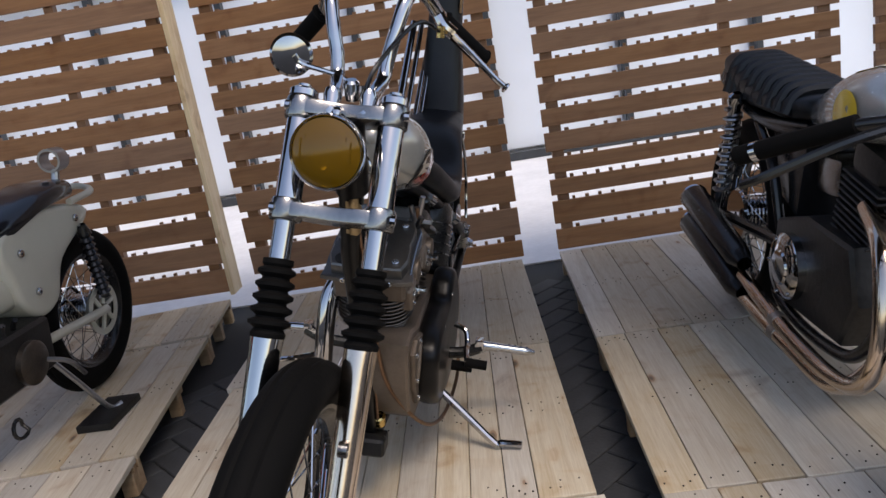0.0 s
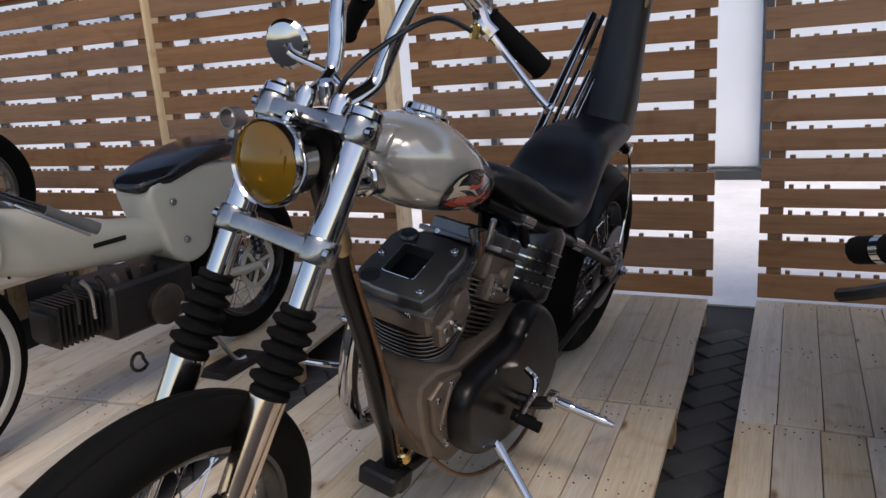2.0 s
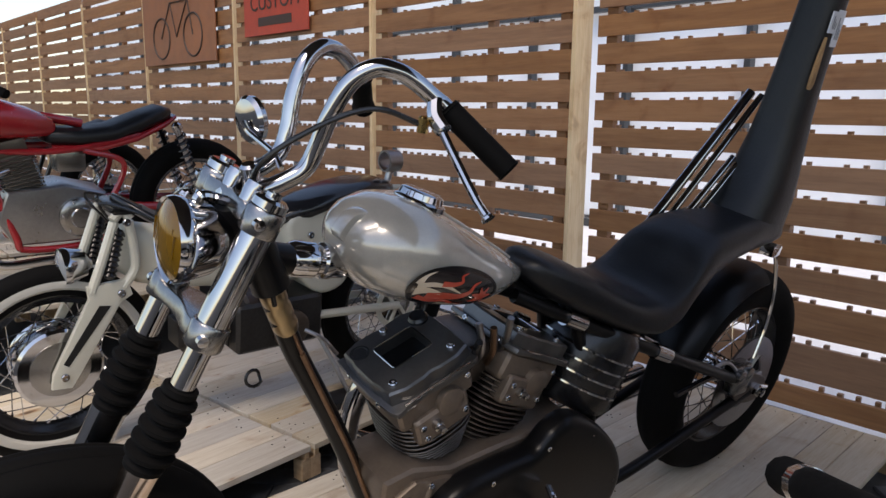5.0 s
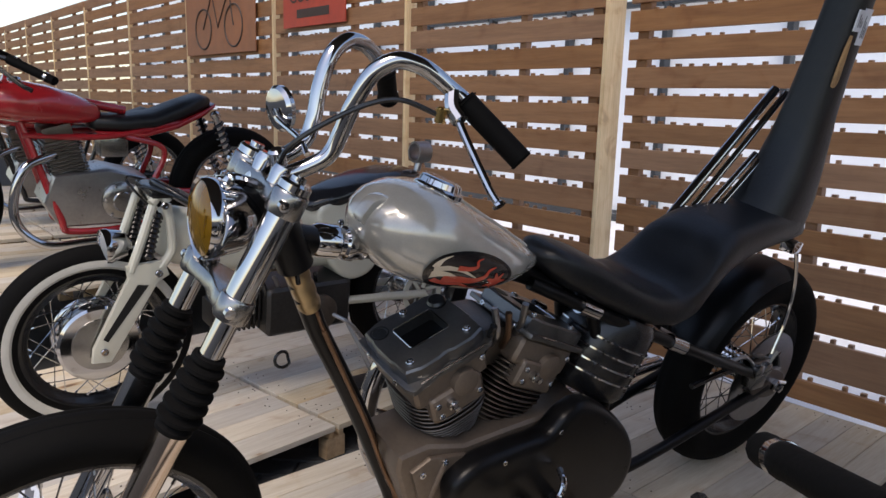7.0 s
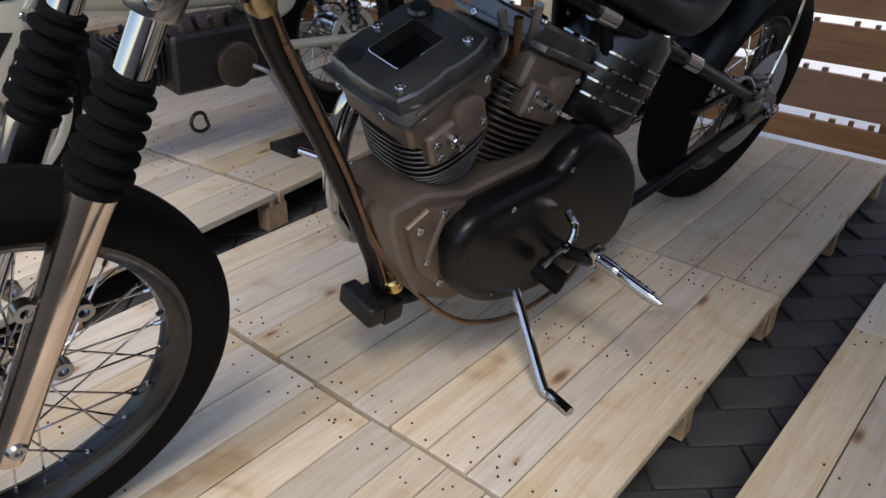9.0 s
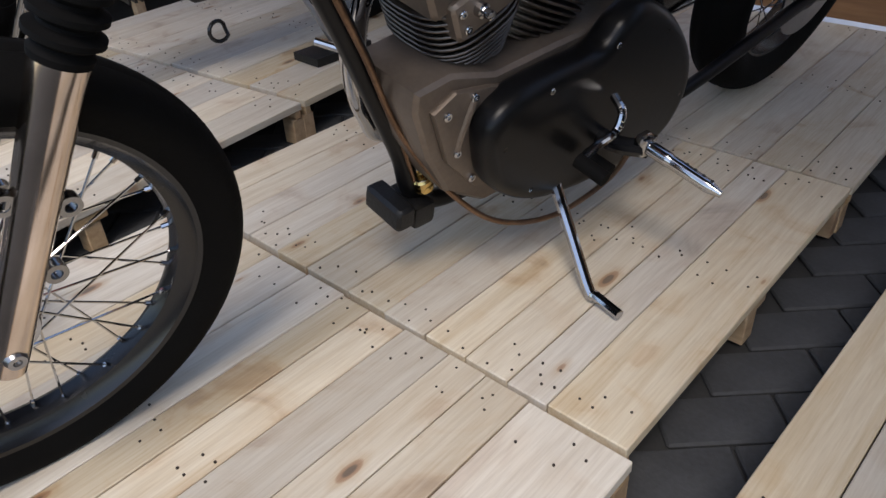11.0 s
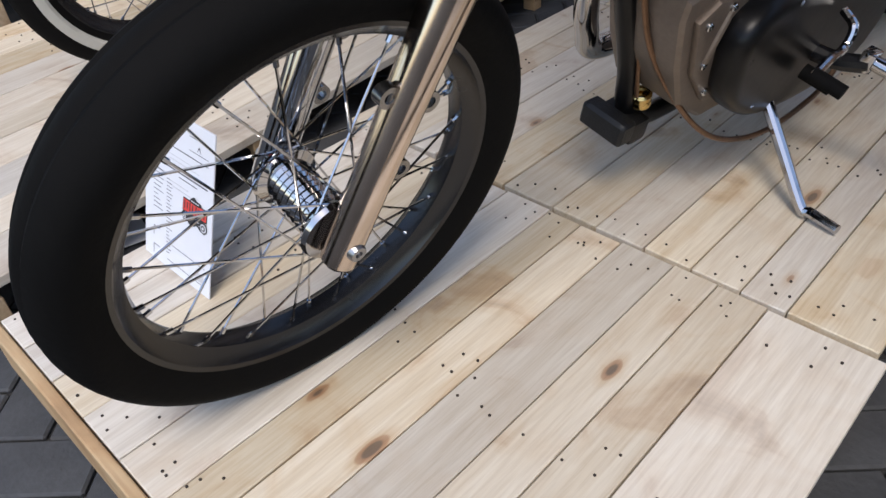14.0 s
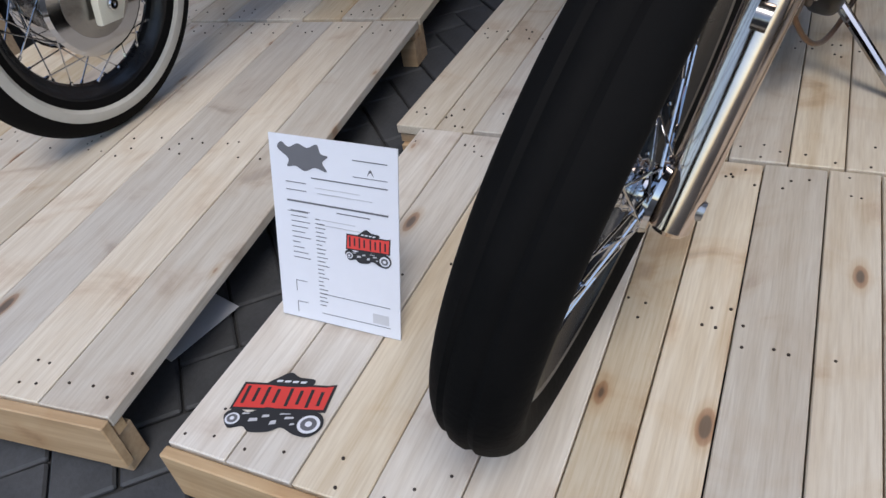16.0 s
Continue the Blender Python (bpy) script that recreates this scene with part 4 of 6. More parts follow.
            box_bm(x - 0.006, x + 0.006, min(yy, 0) + (0 if yy < 0 else 0.01), max(yy, 0) - (0.01 if yy > 0 else 0), zz - 0.008, zz + 0.008, 0.002, lug, seg=1)
            fork_part("lug", lug, ALLOY, "", leg)
        prof = [(0.338, 0.018), (0.340, 0.0275), (0.347, 0.0285), (0.352, 0.025)]
        for k in range(5):
            h = 0.354 + k * 0.0205
            prof += [(h, 0.0235 - 0.0005 * k), (h + 0.007, 0.0345 - 0.001 * k), (h + 0.0125, 0.0345 - 0.001 * k), (h + 0.0175, 0.024 - 0.0005 * k)]
        prof += [(0.458, 0.025), (0.466, 0.0245), (0.467, 0.018)]
        fork_part("fork_gaiter", lathe_bm(prof, "Z", (x, 0, 0), 32), RUBBER, "black ribbed rubber fork gaiter", leg, sharp=25)
        fork_part("fork_tube", lathe_bm([(0.33, 0.0175), (0.545, 0.0175), (0.545, 0.022), (0.715, 0.022), (0.73, 0.018), (0.742, 0.018)], "Z", (x, 0, 0), 28), CHROME, "polished chrome fork tube", leg)
        for zz in (0.547, 0.716):
            fork_part("clamp_eye", lathe_bm([(-0.018, 0.021), (-0.018, 0.025), (-0.015, 0.0268), (0.015, 0.0268), (0.018, 0.025), (0.018, 0.021)], "Z", (x, 0, zz), 24), ALLOY, "", leg)
        fork_part("fork_cap", lathe_bm([(0.736, 0.024), (0.746, 0.024), (0.750, 0.02), (0.750, 0.011), (0.757, 0.011), (0.757, 0)], "Z", (x, 0, 0), 20), CHROME, "", leg)
        for zz in (0.547, 0.716):
            b = bmesh.new()
            lathe_bm([(0, 0.008), (0.008, 0.008), (0.009, 0)], "X", (x + s * 0.022, -0.018, zz), 10, b)
            fork_part("pinch_bolt", b, CHROME, "", leg)
    for zz, nm in ((0.547, "lower_fork_clamp"), (0.716, "upper_fork_clamp")):
        pl = slab_bm(round_line([(-0.064, -0.024), (0, -0.016), (0.064, -0.024), (0.068, 0.02), (0.03, 0.05), (-0.03, 0.05), (-0.068, 0.02)], 4), zz - 0.012, zz + 0.012, 0.004, plane="XY")
        fork_part(nm, pl, ALLOY, "polished alloy fork clamp")
    fork_part("axle_bolt", lathe_bm([(-0.102, 0), (-0.102, 0.010), (-0.094, 0.013), (-0.092, 0.009), (0.092, 0.009), (0.094, 0.013), (0.102, 0.010), (0.102, 0.005), (0.096, 0.004)], "X", (0, 0, 0), 12), STEEL, "steel wheel axle")
    # headlight
    H = F @ Matrix.Translation((-0.008, -0.062, 0.634)) @ Euler((radians(24 + 90 - 4), 0, radians(-2))).to_matrix().to_4x4()
    bm = lathe_bm([(0.0, 0.055), (0.004, 0.0585), (-0.004, 0.0605), (-0.014, 0.0605), (-0.02, 0.057), (-0.05, 0.05), (-0.075, 0.034), (-0.085, 0.018), (-0.087, 0)], m=H, steps=48)
    hl = part("headlight", bm, CHROME, bike, "round chrome headlight with amber glass")
    part("reflector", lathe_bm([(-0.004, 0.054), (-0.02, 0.045), (-0.035, 0.025), (-0.04, 0)], m=H, steps=40), CHROME, hl)
    part("amber_lens", lathe_bm([(0.001, 0.0545), (0.006, 0.045), (0.011, 0.03), (0.0135, 0.012), (0.014, 0)], m=H, steps=48), AMBER, hl, "ribbed amber glass lens")
    rb = bmesh.new()
    for k in range(11):
        xx = -0.04 + 0.008 * k
        hh = math.sqrt(max(0.0001, 0.048 ** 2 - xx * xx)) * 0.8
        tube_bm([(xx, -hh * 0.55, 0.0085 - (hh * 0.5) ** 2 * 1.5), (xx, hh * 0.95, 0.0085 - hh * hh * 1.8)], 0.0014, 5, rb, smooth=False)
    rb.transform(H)
    part("lens_rib", rb, AMBER, hl)
    fork_part("headlight_bracket", tube_bm([(-0.004, -0.01, 0.71), (-0.004, -0.05, 0.705), (-0.006, -0.045, 0.68)], 0.008, 10), CHROME)
    # bars
    for s in (-1, 1):
        def q(x, y, z):
            return (0.02 + s * x, y, z)
        pts = [q(0.03, -1.345, 0.985), q(0.034, -1.305, 1.0), q(0.040, -1.275, 1.02), q(0.045, -1.262, 1.055), q(0.055, -1.252, 1.10), q(0.065, -1.233, 1.145), q(0.075, -1.204, 1.166), q(0.085, -1.176, 1.165), q(0.094, -1.152, 1.155), q(0.105, -1.126, 1.137), q(0.117, -1.105, 1.122), q(0.15, -1.075, 1.09), q(0.185, -1.048, 1.06)]
        bar = part("handlebar", tube_bm(pts, 0.0127, 16), CHROME, bike, "tall curved chrome handlebar tube")
        grip = [Vector(q(0.118, -1.103, 1.12)), Vector(q(0.192, -1.043, 1.055))]
        part("grip", tube_bm([grip[0], grip[0].lerp(grip[1], 0.04), grip[1].lerp(grip[0], 0.05), grip[1]], lambda t: 0.0175 + (0.003 if t > 0.9 or t < 0.08 else 0), 16, per=6), RUBBER, bar, "black rubber hand grip")
        part("riser", lathe_bm([(0, 0.012), (0.008, 0.016), (0.025, 0.0135), (0.04, 0.0155), (0.05, 0.0135)], m=Matrix.Translation(q(0.03, -1.36, 0.955)) @ Vector((0, 0.45, 0.9)).to_track_quat("Z", "Y").to_matrix().to_4x4(), steps=18), CHROME, bar)
        if s > 0:
            part("lever_perch", tube_bm([q(0.108, -1.122, 1.133), q(0.122, -1.128, 1.112), q(0.14, -1.125, 1.098)], 0.0125, 10), CHROME, bar, "chrome lever clamp")
            part("perch_nut", lathe_bm([(0, 0.008), (0.02, 0.008), (0.022, 0.005)], m=Matrix.Translation(q(0.118, -1.145, 1.09)), steps=8), BRASS, bar)
            part("clutch_lever", tube_bm([q(0.135, -1.127, 1.10), q(0.17, -1.125, 1.07), q(0.22, -1.118, 1.025), q(0.245, -1.113, 1.006)], lambda t: 0.006 + (0.004 if t > 0.95 else 0.0), 10), CHROME, bar, "long chrome lever with a ball end")
            part("clutch_cable", tube_bm([q(0.118, -1.145, 1.10), q(0.09, -1.21, 1.115), q(0.06, -1.28, 1.08), q(0.03, -1.34, 1.02), q(0.02, -1.33, 0.95), q(0.012, -1.29, 0.80)], 0.004, 8), BLACK, bar)
    m0 = Vector((-0.02, -1.285, 1.02))
    mc = Vector((-0.098, -1.285, 1.048))
    mir = part("mirror", lathe_bm([(0.012, 0), (0.008, 0.028), (0.006, 0.036), (-0.002, 0.037), (-0.008, 0.032), (-0.012, 0.016), (-0.013, 0)], m=Matrix.Translation(mc) @ Vector((-0.15, 1, 0.1)).to_track_quat("Z", "Y").to_matrix().to_4x4(), steps=32), CHROME, bike, "small round chrome mirror")
    part("mirror_arm", tube_bm([m0 + Vector((0.03, 0, -0.015)), m0, mc.lerp(m0, 0.3) + Vector((0, -0.012, -0.005)), mc + Vector((0.01, -0.018, 0))], 0.0045, 8), CHROME, mir)
    part("dash_knob", lathe_bm([(0, 0.012), (0.03, 0.013), (0.034, 0.009), (0.034, 0)], m=Matrix.Translation((0.02, -1.33, 0.985)) @ Vector((0, -0.3, 1)).to_track_quat("Z", "Y").to_matrix().to_4x4(), steps=16), CHROME, bike)
    return bike


DARK_COPPER = plain("dark_copper", (0.20, 0.12, 0.075), 0.35, 0.9, 0.2, 200, 0.3)
OLD_BRASS = plain("old_brass", (0.38, 0.29, 0.17), 0.3, 1.0, 0.1, 60, 0.2)
ROCKER = plain("grey_rocker_casting", (0.13, 0.127, 0.125), 0.32, 0.85, 0.15, 120, 0.15)
CASE = plain("brown_grey_case", (0.18, 0.142, 0.112), 0.45, 0.6, 0.2, 110, 0.2)
TAN = plain("tan_cord", (0.35, 0.2, 0.09), 0.8, 0, 0.5, 200, 0.4)


BADGE_BLACK = plain("badge_black", (0.015, 0.011, 0.011), 0.2, 0, 0, 40, 0.2, coat=0.6)
BADGE_RED = plain("badge_red", (0.52, 0.065, 0.035), 0.25, 0, 0, 60, 0.25, coat=0.6)
BADGE_CREAM = plain("badge_cream", (0.60, 0.50, 0.38), 0.25, 0, 0, 60, 0.15, coat=0.6)
chopper()

# ---- the cream step-through custom ----
def cream_bike():
    B = pose(-1.744, 1.087, 0.005) @ pose(0, 0, 0, 0, 0, -1.5) @ pose(0, 0, 0, 0, 6.5, 0)
    b = thing("motorcycle", "small cream step-through custom with whitewall tyres, parked on a pine stand", "motorcycle", B)
    R, wb = 0.306, 1.235
    wheel(b, (0, -wb, R), R, 0.075, 0.205, 0.05, BLACK, 36, 0.085, 0.11, "front_wheel", wall=WHITE_RUBBER)
    part("brake_drum", lathe_bm([(-0.055, 0.02), (-0.055, 0.085), (-0.04, 0.092), (0.04, 0.092), (0.056, 0.084), (0.062, 0.05), (0.066, 0.02), (0.066, 0)], "X", (0, -wb, R), 40), ALLOY, b, "polished alloy brake drum")
    rw = wheel(b, (0, 0, R), R, 0.085, 0.205, 0.055, BLACK, 36, 0.06, 0.12, "rear_wheel")
    disc = bmesh.new()
    lathe_bm([(0.07, 0.075), (0.07, 0.098), (0.074, 0.098), (0.074, 0.075), (0.07, 0.075)], "X", (0, 0, R), 48, disc)
    part("brake_disc", disc, CREAM, b, "cream painted cut-out ring")
    for k in range(6):
        a = k * math.pi / 3
        part("disc_arm", tube_bm([(0.072, 0.02 * math.sin(a), R + 0.02 * math.cos(a)), (0.072, 0.08 * math.sin(a + 0.3), R + 0.08 * math.cos(a + 0.3))], 0.008, 6, smooth=False), CREAM, b)
    # leading-link fork: cream plates on both sides
    for s in (-1, 1):
        x0, x1 = (0.072, 0.094) if s > 0 else (-0.094, -0.072)
        lk = bmesh.new()
        slab_bm([(-wb - 0.035, R - 0.045), (-wb + 0.02, R - 0.05), (-wb + 0.045, R - 0.01), (-wb + 0.165, 0.50), (-wb + 0.20, 0.52), (-wb + 0.185, 0.57), (-wb + 0.07, 0.56), (-wb + 0.075, 0.52), (-wb - 0.03, R)], x0, x1, 0.006, lk)
        fk = part("fork_link", lk, CREAM, b, "cream painted fork plate")
        sl = slab_bm([(-wb + 0.012, R + 0.02), (-wb + 0.135, 0.495), (-wb + 0.102, 0.50), (-wb - 0.002, R + 0.03)], x0 - 0.0015, x1 + 0.0015)
        part("slot", sl, BLACK_MATT, fk)
        up = bmesh.new()
        for pts in ([(0.083, -wb + 0.085, 0.54), (0.083, -wb + 0.12, 0.64), (0.08, -wb + 0.155, 0.745)], [(0.083, -wb + 0.175, 0.545), (0.083, -wb + 0.21, 0.60), (0.083, -wb + 0.205, 0.68), (0.08, -wb + 0.195, 0.745)], [(0.08, -wb + 0.15, 0.75), (0.07, -wb + 0.18, 0.775), (0.08, -wb + 0.2, 0.75)]):
            tube_bm([(s * p[0], p[1], p[2]) for p in pts], 0.0145, 10, up)
        part("fork_arm", up, CREAM, b, "cream painted fork arm")
        part("damper", lathe_bm([(0, 0.012)] + [(0.008 * k + 0.004, 0.02 if k % 2 else 0.014) for k in range(18)] + [(0.15, 0.012)], m=Matrix.Translation((s * 0.082, -wb + 0.135, 0.575)) @ Vector((0, 0.22, 1)).to_track_quat("Z", "Y").to_matrix().to_4x4(), steps=16), BLACK, b, "black coil damper")
        for y, z in ((-wb + 0.165, 0.53), (-wb + 0.185, 0.745), (-wb, R - 0.01)):
            bolt(b, (s * 0.096, y, z), (s, 0, 0), 2.0)
    H = Matrix.Translation((-0.0, -wb + 0.03, 0.60)) @ Euler((radians(90 + 4), 0, 0)).to_matrix().to_4x4()
    hl = part("headlight", lathe_bm([(0, 0.05), (0.003, 0.056), (-0.012, 0.058), (-0.02, 0.055), (-0.06, 0.045), (-0.08, 0.02), (-0.082, 0)], m=H, steps=36), CHROME, b, "small round chrome headlight")
    part("lens", lathe_bm([(0.001, 0.051), (0.008, 0.035), (0.012, 0.015), (0.0125, 0)], m=H, steps=36), CLEAR, hl)
    hb = tube_bm([(-0.2, -wb + 0.42, 0.66), (-0.15, -wb + 0.3, 0.73), (-0.06, -wb + 0.2, 0.79), (0.06, -wb + 0.2, 0.79), (0.15, -wb + 0.3, 0.73), (0.2, -wb + 0.42, 0.66)], 0.011, 12)
    bar = part("handlebar", hb, BLACK, b, "low black handlebar")
    for s in (-1, 1):
        g = [Vector((s * 0.158, -wb + 0.31, 0.722)), Vector((s * 0.205, -wb + 0.43, 0.652))]
        part("grip", tube_bm([g[0].lerp(g[1], k / 12) for k in range(13)], lambda t: 0.0165 + 0.0018 * math.sin(t * 70), 12, smooth=False), GREY_RUBBER, bar, "grey ribbed grip")
        part("lever", tube_bm([(s * 0.13, -wb + 0.25, 0.745), (s * 0.17, -wb + 0.28, 0.72), (s * 0.235, -wb + 0.38, 0.65)], 0.005, 8), STEEL, bar)
        part("cable", tube_bm([(s * 0.12, -wb + 0.25, 0.76), (s * 0.07, -wb + 0.12, 0.80), (s * 0.04, -wb + 0.2, 0.68), (s * 0.03, -wb + 0.27, 0.52)], 0.004, 6), BLACK, bar)
    part("top_clamp", box_bm(-0.09, 0.09, -wb + 0.15, -wb + 0.22, 0.765, 0.79, 0.01), BLACK, b)
    # body: a tapering cream tube, then a box under the seat
    secs = []
    for y, z, hw, hh in ((-1.06, 0.645, 0.02, 0.03), (-1.05, 0.64, 0.05, 0.07), (-1.0, 0.625, 0.062, 0.095), (-0.9, 0.60, 0.066, 0.10), (-0.75, 0.565, 0.066, 0.085), (-0.6, 0.535, 0.064, 0.07), (-0.45, 0.52, 0.06, 0.062), (-0.40, 0.52, 0.06, 0.06)):
        secs.append([(hw * math.copysign(abs(math.cos(a)) ** 0.75, math.cos(a)), y, z + hh * math.copysign(abs(math.sin(a)) ** 0.75, math.sin(a))) for a in [2 * math.pi * k / 28 for k in range(28)]])
    part("body", loft_bm(secs), CREAM, b, "cream painted pressed body tube", sharp=70)
    part("side_slot", box_bm(0.058, 0.068, -0.72, -0.60, 0.55, 0.565, 0.003), BLACK_MATT, b)
    pn = slab_bm(round_line([(-0.50, 0.70), (-0.30, 0.745), (-0.05, 0.72), (-0.02, 0.66), (-0.20, 0.56), (-0.26, 0.44), (-0.36, 0.41), (-0.44, 0.47), (-0.47, 0.56)], 5), -0.085, 0.085, 0.02, seg=3)
    panel = part("side_panel", pn, CREAM, b, "cream painted box under the seat", sharp=50)
    for y, z in ((-0.42, 0.64), (-0.37, 0.50), (-0.10, 0.68)):
        bolt(panel, (0.086, y, z), (1, 0, 0), 2.2)
    secs = []
    for y, top, bot, hw in ((-0.545, 0.70, 0.685, 0.03), (-0.52, 0.725, 0.675, 0.07), (-0.42, 0.765, 0.69, 0.095), (-0.30, 0.80, 0.73, 0.105), (-0.18, 0.82, 0.745, 0.10), (-0.08, 0.815, 0.745, 0.085), (-0.04, 0.80, 0.76, 0.05)):
        secs.append([(hw * math.copysign(abs(math.cos(a)) ** 0.6, math.cos(a)), y, (top + bot) / 2 + (top - bot) / 2 * math.copysign(abs(math.sin(a)) ** 0.7, math.sin(a))) for a in [2 * math.pi * k / 24 for k in range(24)]])
    part("seat", loft_bm(secs), VINYL, b, "glossy black vinyl seat", sharp=70)
    tl = bmesh.new()
    lathe_bm([(-0.03, 0.034), (-0.03, 0.042), (0.03, 0.042), (0.03, 0.034), (-0.03, 0.034)], "Y", (0, -0.02, 0.875), 24, tl)
    tube_bm([(0.0, -0.03, 0.80), (0.0, -0.02, 0.84)], 0.014, 10, tl, smooth=False)
    part("tail_ring", tl, STEEL, b, "dark steel ring lamp on the tail")
    part("tail_hoop", tube_bm([(0.09, -0.12, 0.74), (0.08, 0.04, 0.75), (0, 0.09, 0.76), (-0.08, 0.04, 0.75), (-0.09, -0.12, 0.74)], 0.012, 10), CREAM, b)
    # engine
    e = box_bm(-0.10, 0.10, -0.70, -0.36, 0.24, 0.42, 0.03, seg=3)
    eng = part("engine", e, DARK_ENGINE, b, "oily black horizontal engine")
    part("cylinder", box_bm(-0.045, 0.045, -0.88, -0.69, 0.29, 0.38, 0.01), DARK_ENGINE, eng)
    for k in range(9):
        part("fin", box_bm(-0.06, 0.06, -0.86 + 0.018 * k, -0.853 + 0.018 * k, 0.27, 0.40, 0.0), DARK_ENGINE, eng)
    part("clutch_cover", lathe_bm([(0.098, 0.07), (0.118, 0.07), (0.124, 0.06), (0.126, 0.02), (0.126, 0)], "X", (0, -0.50, 0.31), 32), ALLOY_DARK, eng)
    part("kick_lever", tube_bm([(0.12, -0.45, 0.30), (0.16, -0.40, 0.27), (0.17, -0.34, 0.20)], 0.008, 8), STEEL, b)
    part("pedal_ring", tube_bm([(0.13 + 0.002 * k, -0.66 + 0.028 * math.cos(k * math.pi / 6), 0.17 + 0.028 * math.sin(k * math.pi / 6)) for k in range(12)], 0.006, 8, closed=True, smooth=False), BLACK, b)
    for k in range(7):
        part("engine_bit", tube_bm([(0.05 + 0.008 * k, -0.82 + 0.05 * k, 0.46), (0.07, -0.80 + 0.05 * k, 0.42), (0.06, -0.79 + 0.055 * k, 0.33)], 0.008, 6), (BLACK, STEEL)[k % 2], b)
    for s in (-1, 1):
        part("swing_arm", tube_bm([(s * 0.08, -0.38, 0.33), (s * 0.085, 0.0, R)], 0.016, 10, smooth=False), CREAM, b)
        part("rear_damper", lathe_bm([(0, 0.015)] + [(0.012 * k + 0.01, 0.026 if k % 2 else 0.016) for k in range(22)] + [(0.3, 0.014)], m=Matrix.Translation((s * 0.095, -0.01, 0.36)) @ Vector((0, -0.25, 1)).to_track_quat("Z", "Y").to_matrix().to_4x4(), steps=16), BLACK, b, "black coil damper")
    inv = B.inverted()
    p1 = inv @ Vector((-1.54, 0.78, 0.036))
    part("side_stand", tube_bm([(0.07, -0.38, 0.28), Vector((0.07, -0.38, 0.28)).lerp(p1, 0.5), p1, p1 + Vector((0.03, 0.03, 0.0))], 0.009, 8), STEEL, b, "steel side stand on a black block")
    return b


GREY_RUBBER = plain("grey_rubber", (0.12, 0.12, 0.115), 0.6, 0, 0.2, 80, 0.2)
VINYL = plain("glossy_vinyl", (0.012, 0.012, 0.014), 0.16, 0, 0.05, 60, 0.3)
DARK_ENGINE = plain("oily_engine", (0.035, 0.033, 0.032), 0.4, 0.6, 0.3, 90, 0.4)
ORANGE = plain("orange_paint", (0.55, 0.09, 0.02), 0.28, 0, 0, 20, 0.1, coat=0.5)
SILVER = plain("silver_paint", (0.42, 0.43, 0.43), 0.25, 0.5, 0, 200, 0.08, coat=0.8)
YELLOW = plain("yellow_paint", (0.72, 0.48, 0.03), 0.3, 0, 0, 20, 0.08, coat=0.6)
cream_bike()
solo("wooden_block", box_bm(-1.60, -1.48, 0.66, 0.88, 0.0045, 0.030, 0.003), BLACK_MATT, "flat black painted block under the side stand foot", "block")


